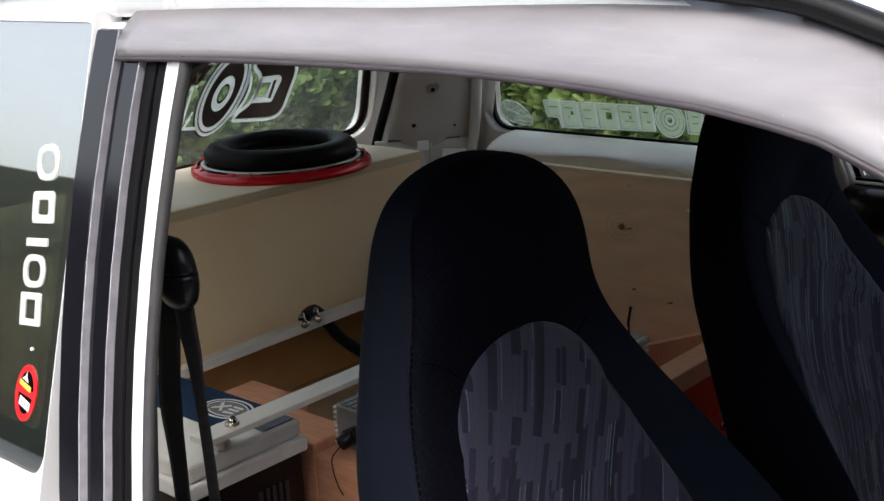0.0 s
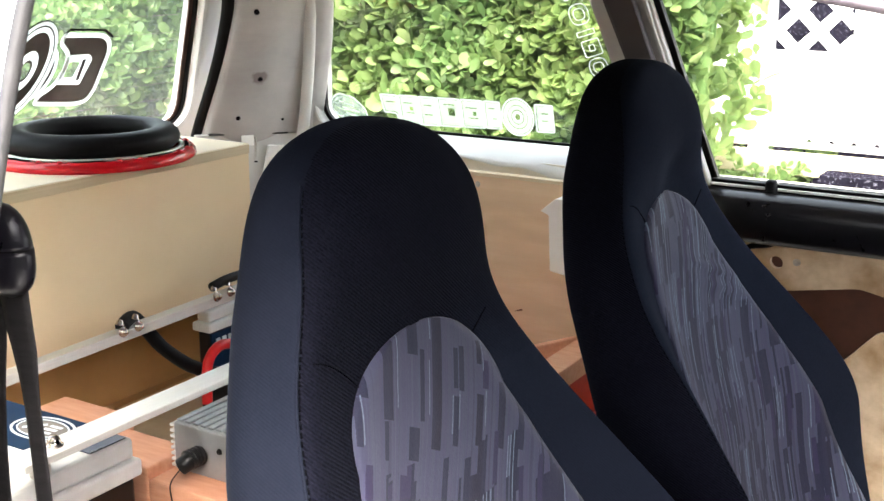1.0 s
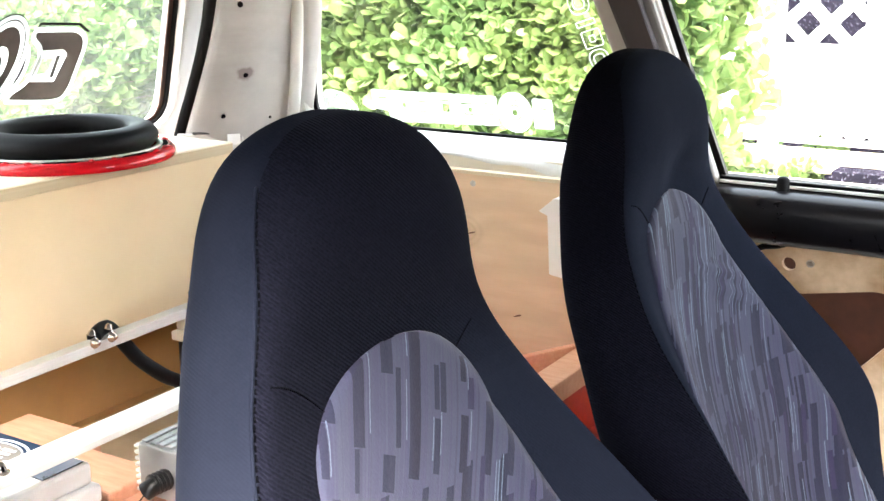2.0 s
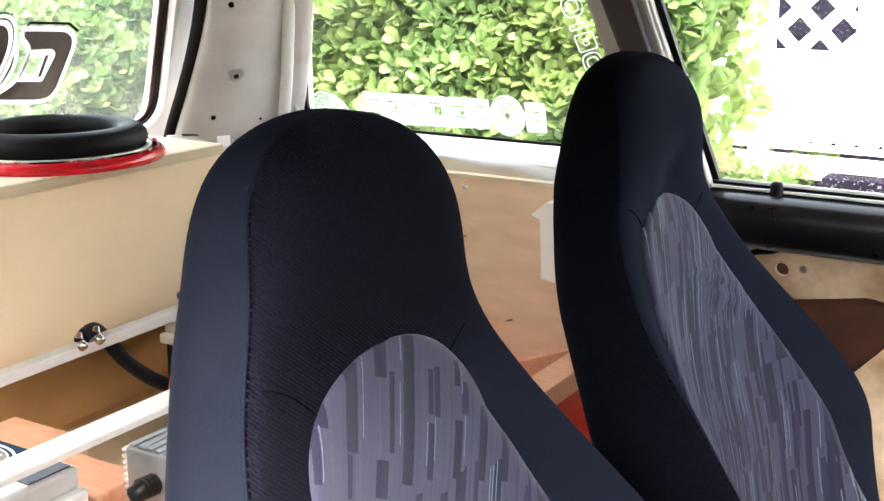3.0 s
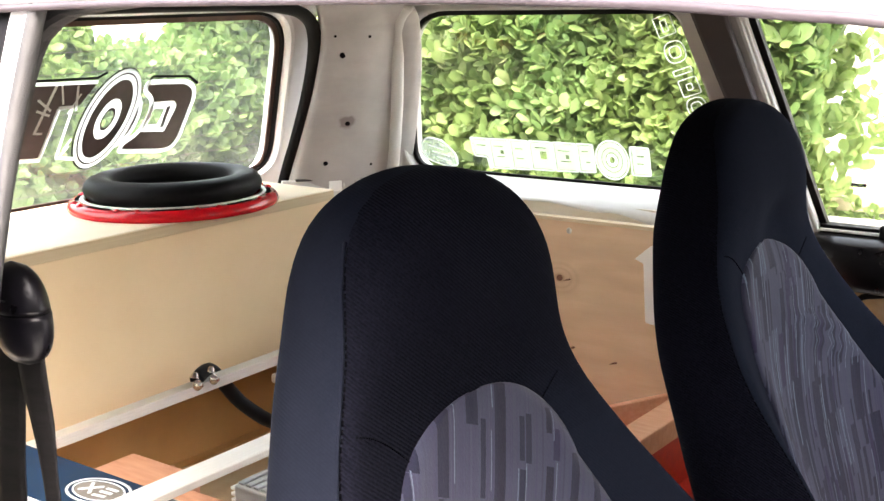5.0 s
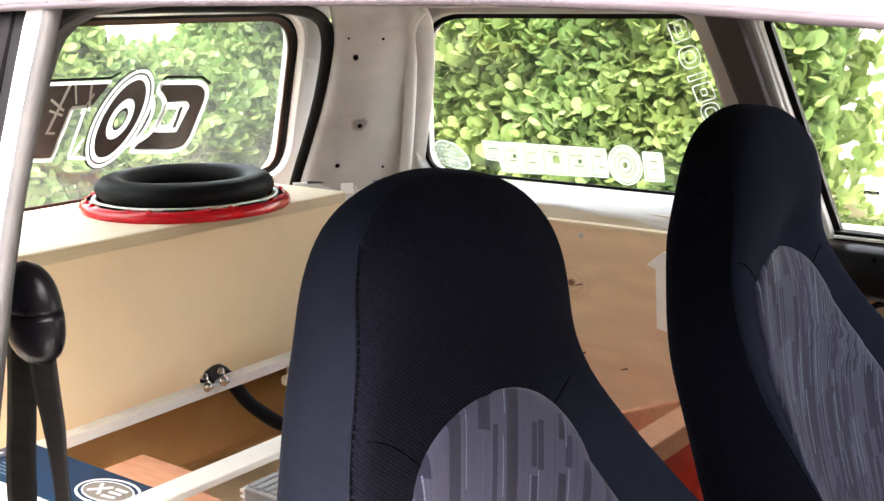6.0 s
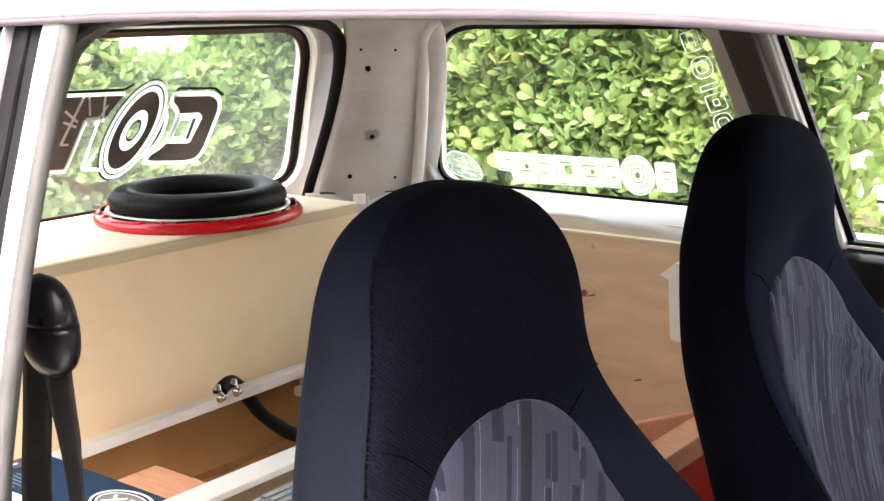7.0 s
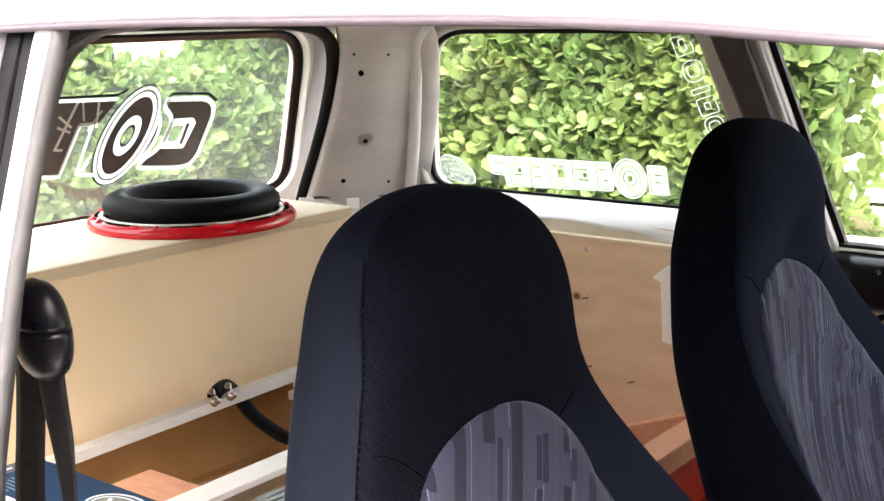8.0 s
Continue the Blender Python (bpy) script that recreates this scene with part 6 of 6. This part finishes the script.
# ---- hedges ----
def leaf_cloud(places, rng):
    """Many small, folded, pointed leaves in rosettes, as one mesh."""
    verts, faces = [], []
    for p, axis, size, count in places:
        axis = axis.normalized()
        s0 = axis.cross(Vector((0.3, 0.2, 1))).normalized()
        u0 = s0.cross(axis)
        turn0 = rng.uniform(0, 6.28)
        for k in range(count):
            a = turn0 + 2.4 * k
            spread = rng.uniform(0.5, 1.25) * (0.35 + 0.65 * (k + 1) / count)
            d = (axis * math.cos(spread) + (s0 * math.cos(a) + u0 * math.sin(a)) * math.sin(spread)).normalized()
            nn = axis - d * axis.dot(d)
            nn = nn.normalized() if nn.length > 0.05 else u0
            nn = (nn + Vector((rng.uniform(-1, 1), rng.uniform(-1, 1), rng.uniform(-1, 1))) * 0.3).normalized()
            nn = (nn - d * nn.dot(d)).normalized()
            s = d.cross(nn)
            ln = size * rng.uniform(0.75, 1.15) * (0.6 + 0.4 * (k + 1) / count)
            w, cup, droop = ln * rng.uniform(0.25, 0.33), ln * 0.025, ln * rng.uniform(0.02, 0.16)
            q, i = p - axis * 0.012 * k, len(verts)
            for x, b, c in ((0, 0, 0), (0.22, 0.5, 0.8), (0.56, 1.0, 1), (0.86, 0.76, 0.7), (1.0, 0, -0.2), (0.86, -0.76, 0.7), (0.56, -1.0, 1), (0.22, -0.5, 0.8), (0.3, 0, 0), (0.66, 0, 0)):
                verts.append(q + d * ln * x + s * w * b + nn * (cup * c - droop * x * x))
            faces += [(i, i + 1, i + 8), (i + 1, i + 2, i + 9, i + 8), (i + 2, i + 3, i + 4, i + 9), (i, i + 8, i + 7), (i + 8, i + 9, i + 6, i + 7), (i + 9, i + 4, i + 5, i + 6)]
    me = bpy.data.meshes.new("leaves")
    me.from_pydata([v[:] for v in verts], [], faces)
    for f in me.polygons:
        f.use_smooth = True
    me.materials.append(LEAF)
    return me


def hedge(label, spots, normal, count, seed, lo, size):
    """spots: places along the hedge's face as (x, y, top)."""
    rng = random.Random(seed)
    h = empty("hedge", label, "hedge")
    places = []
    nrm = Vector(normal)
    for k in range(count):
        i = rng.randrange(len(spots) - 1)
        t = rng.random()
        a, b = spots[i], spots[i + 1]
        top = a[2] + (b[2] - a[2]) * t + 0.06 * noise.noise(Vector((a[0] * 5 + t * 4, a[1] * 5 + t * 3, seed)))
        z = lo + (top - lo) * rng.random() ** 0.8
        base = Vector((a[0] + (b[0] - a[0]) * t, a[1] + (b[1] - a[1]) * t, z))
        lump = 0.13 * noise.noise(base * 2.6 + Vector((seed, 0, 0))) + 0.06 * noise.noise(base * 7.0)
        deep = rng.random() ** 1.6 * 0.6
        edge = max(0, (z - (top - 0.25)) / 0.25)
        p = base + nrm * (lump - deep - 0.14 * edge * edge)
        if noise.noise(base * 5.5 + Vector((0, seed, 0))) < -0.48 and deep < 0.14:
            continue
        p.x += 0.10 * noise.noise(Vector((z * 5.0, seed, p.y * 2)))
        axis = nrm * rng.uniform(0.3, 1.0) + Vector((rng.uniform(-0.7, 0.7), rng.uniform(-0.7, 0.7), rng.uniform(0.1, 1.1)))
        places.append((p, axis, size * rng.uniform(0.75, 1.15), rng.randint(4, 7)))
    ob = new("leaves", leaf_cloud(places, rng))
    ob.parent = h
    tagged(ob, "glossy green and lime leaves", kind="stuff")
    for k in range(count // 900):
        i = rng.randrange(len(spots) - 1)
        t = rng.random()
        a, b = spots[i], spots[i + 1]
        p = Vector((a[0] + (b[0] - a[0]) * t, a[1] + (b[1] - a[1]) * t, 0.0)) - nrm * rng.uniform(0.34, 0.5)
        pts = [p, p + Vector((rng.uniform(-0.05, 0.05), rng.uniform(-0.05, 0.05), 0.5)), p + Vector((rng.uniform(-0.12, 0.12), rng.uniform(-0.12, 0.12), 0.9)), p + Vector((rng.uniform(-0.15, 0.15), rng.uniform(-0.15, 0.15), min(a[2], b[2]) - 0.2))]
        bm = bmesh.new()
        sweep(bm, smooth_path(pts, 3), 0.009, 0.009, 5)
        part("stem", bm, BARK, h)
    return h


hedge("tall clipped hedge with glossy green leaves beside the car", [(-2.9, 1.80, 1.74), (-2.0, 1.80, 1.80), (-1.2, 1.80, 1.75), (-0.72, 1.84, 1.7)], (0, -1, 0), 21000, 3, 0.05, 0.068)
hedge("tall hedge with glossy green leaves behind the car", [(-2.5, 2.1, 1.22), (-2.5, 1.6, 1.20), (-2.5, 1.3, 1.20), (-2.5, 1.15, 1.32), (-2.5, 0.3, 1.42), (-2.5, -1.2, 1.5)], (1, 0, 0), 12000, 5, 0.05, 0.066)
hedge("ragged hedge end with yellowing leaves beside the fence", [(-0.82, 1.93, 1.75), (-0.68, 1.95, 1.6), (-0.58, 1.99, 1.45)], (0, -1, 0), 600, 8, 0.72, 0.075)

hedge("low garden shrub with pale yellow-green leaves below the fence", [(-0.86, 2.68, 0.70), (-0.62, 2.68, 0.66), (-0.48, 2.68, 0.68)], (0, -1, 0), 120, 9, 0.56, 0.05)

# ---- white fence with a lattice top ----
fence = empty("white_fence", "white painted garden fence with a diamond lattice top", "fence")
FY = 3.0
bm = bmesh.new()
plate(bm, [(-0.95, 1.045), (-0.95, 0.70), (3.5, 0.70), (3.5, 1.045)], [[Vector((x - 0.0, z)) for x, z in ((a, 0.722), (a + 0.034, 0.722), (a + 0.017, 0.738))] for a in [-0.52 + 0.078 * k for k in range(10)]], lambda u, v, d: Vector((u, FY + d, v)), 0.0, 0.03)
part("fence_panel", bm, FENCE_WHITE, fence, bevel=0.002)
bm = bmesh.new()
block(bm, -0.380, 3.5, FY, FY + 0.03, 1.0455, 1.75)
part("fence_panel", bm, FENCE_WHITE, fence, bevel=0.003)
bm = bmesh.new()
block(bm, -1.20, -0.722, FY, FY + 0.03, 1.0455, 1.75)
part("fence_panel", bm, FENCE_WHITE, fence, bevel=0.003)
bm = bmesh.new()
block(bm, -0.72, -0.655, FY - 0.01, FY + 0.04, 0.0, 1.80)
part("fence_post", bm, FENCE_WHITE, fence, bevel=0.004)
for k in range(-3, 8):
    for sgn in (-1, 1):
        x0 = -0.7165 + 0.147 * k - (0.0 if sgn > 0 else 0.005)
        lo, hi = (x0, 1.045), (x0 + 0.66 * sgn, 1.705)
        t0 = max(0.0, min(1.0, ((-0.66 if sgn > 0 else -0.374) - lo[0]) / (hi[0] - lo[0])))
        t1 = max(0.0, min(1.0, ((-0.374 if sgn > 0 else -0.66) - lo[0]) / (hi[0] - lo[0])))
        if t1 - t0 < 0.02:
            continue
        bm = bmesh.new()
        y = FY + 0.010 + 0.006 * sgn
        bar(bm, (lo[0] + (hi[0] - lo[0]) * t0, y, lo[1] + (hi[1] - lo[1]) * t0), (lo[0] + (hi[0] - lo[0]) * t1, y, lo[1] + (hi[1] - lo[1]) * t1), 0.040, 0.011, up=(0, 1, 0))
        part("lattice_slat", bm, FENCE_WHITE, fence)
bm = bmesh.new()
block(bm, -2.5, 6.0, 4.2, 4.4, 0.0, 2.3)
tagged(part("shed_wall", bm, FLECKED), "dark weathered shed wall behind the fence, flecks painted for light through leaves", "wall", kind="structure")
bm = bmesh.new()
block(bm, -0.95, 3.5, 2.85, 2.98, 0.625, 0.69)
tagged(part("retaining_edge", bm, PAVER, bevel=0.006), "sandstone garden edging below the fence", "edging", kind="structure")
bm = bmesh.new()
block(bm, -2.0, 3.5, 2.55, 2.715, 0.0, 0.632)
tagged(part("garden_kerb", bm, CONCRETE, bevel=0.01), "pale concrete kerb in front of the garden bed", "kerb", kind="structure")
bm = bmesh.new()
block(bm, -0.39, 3.5, 2.72, 2.84, 0.0, 0.660)
tagged(part("retaining_wall", bm, FLECKED), "dark retaining wall below the edging", "wall", kind="structure")
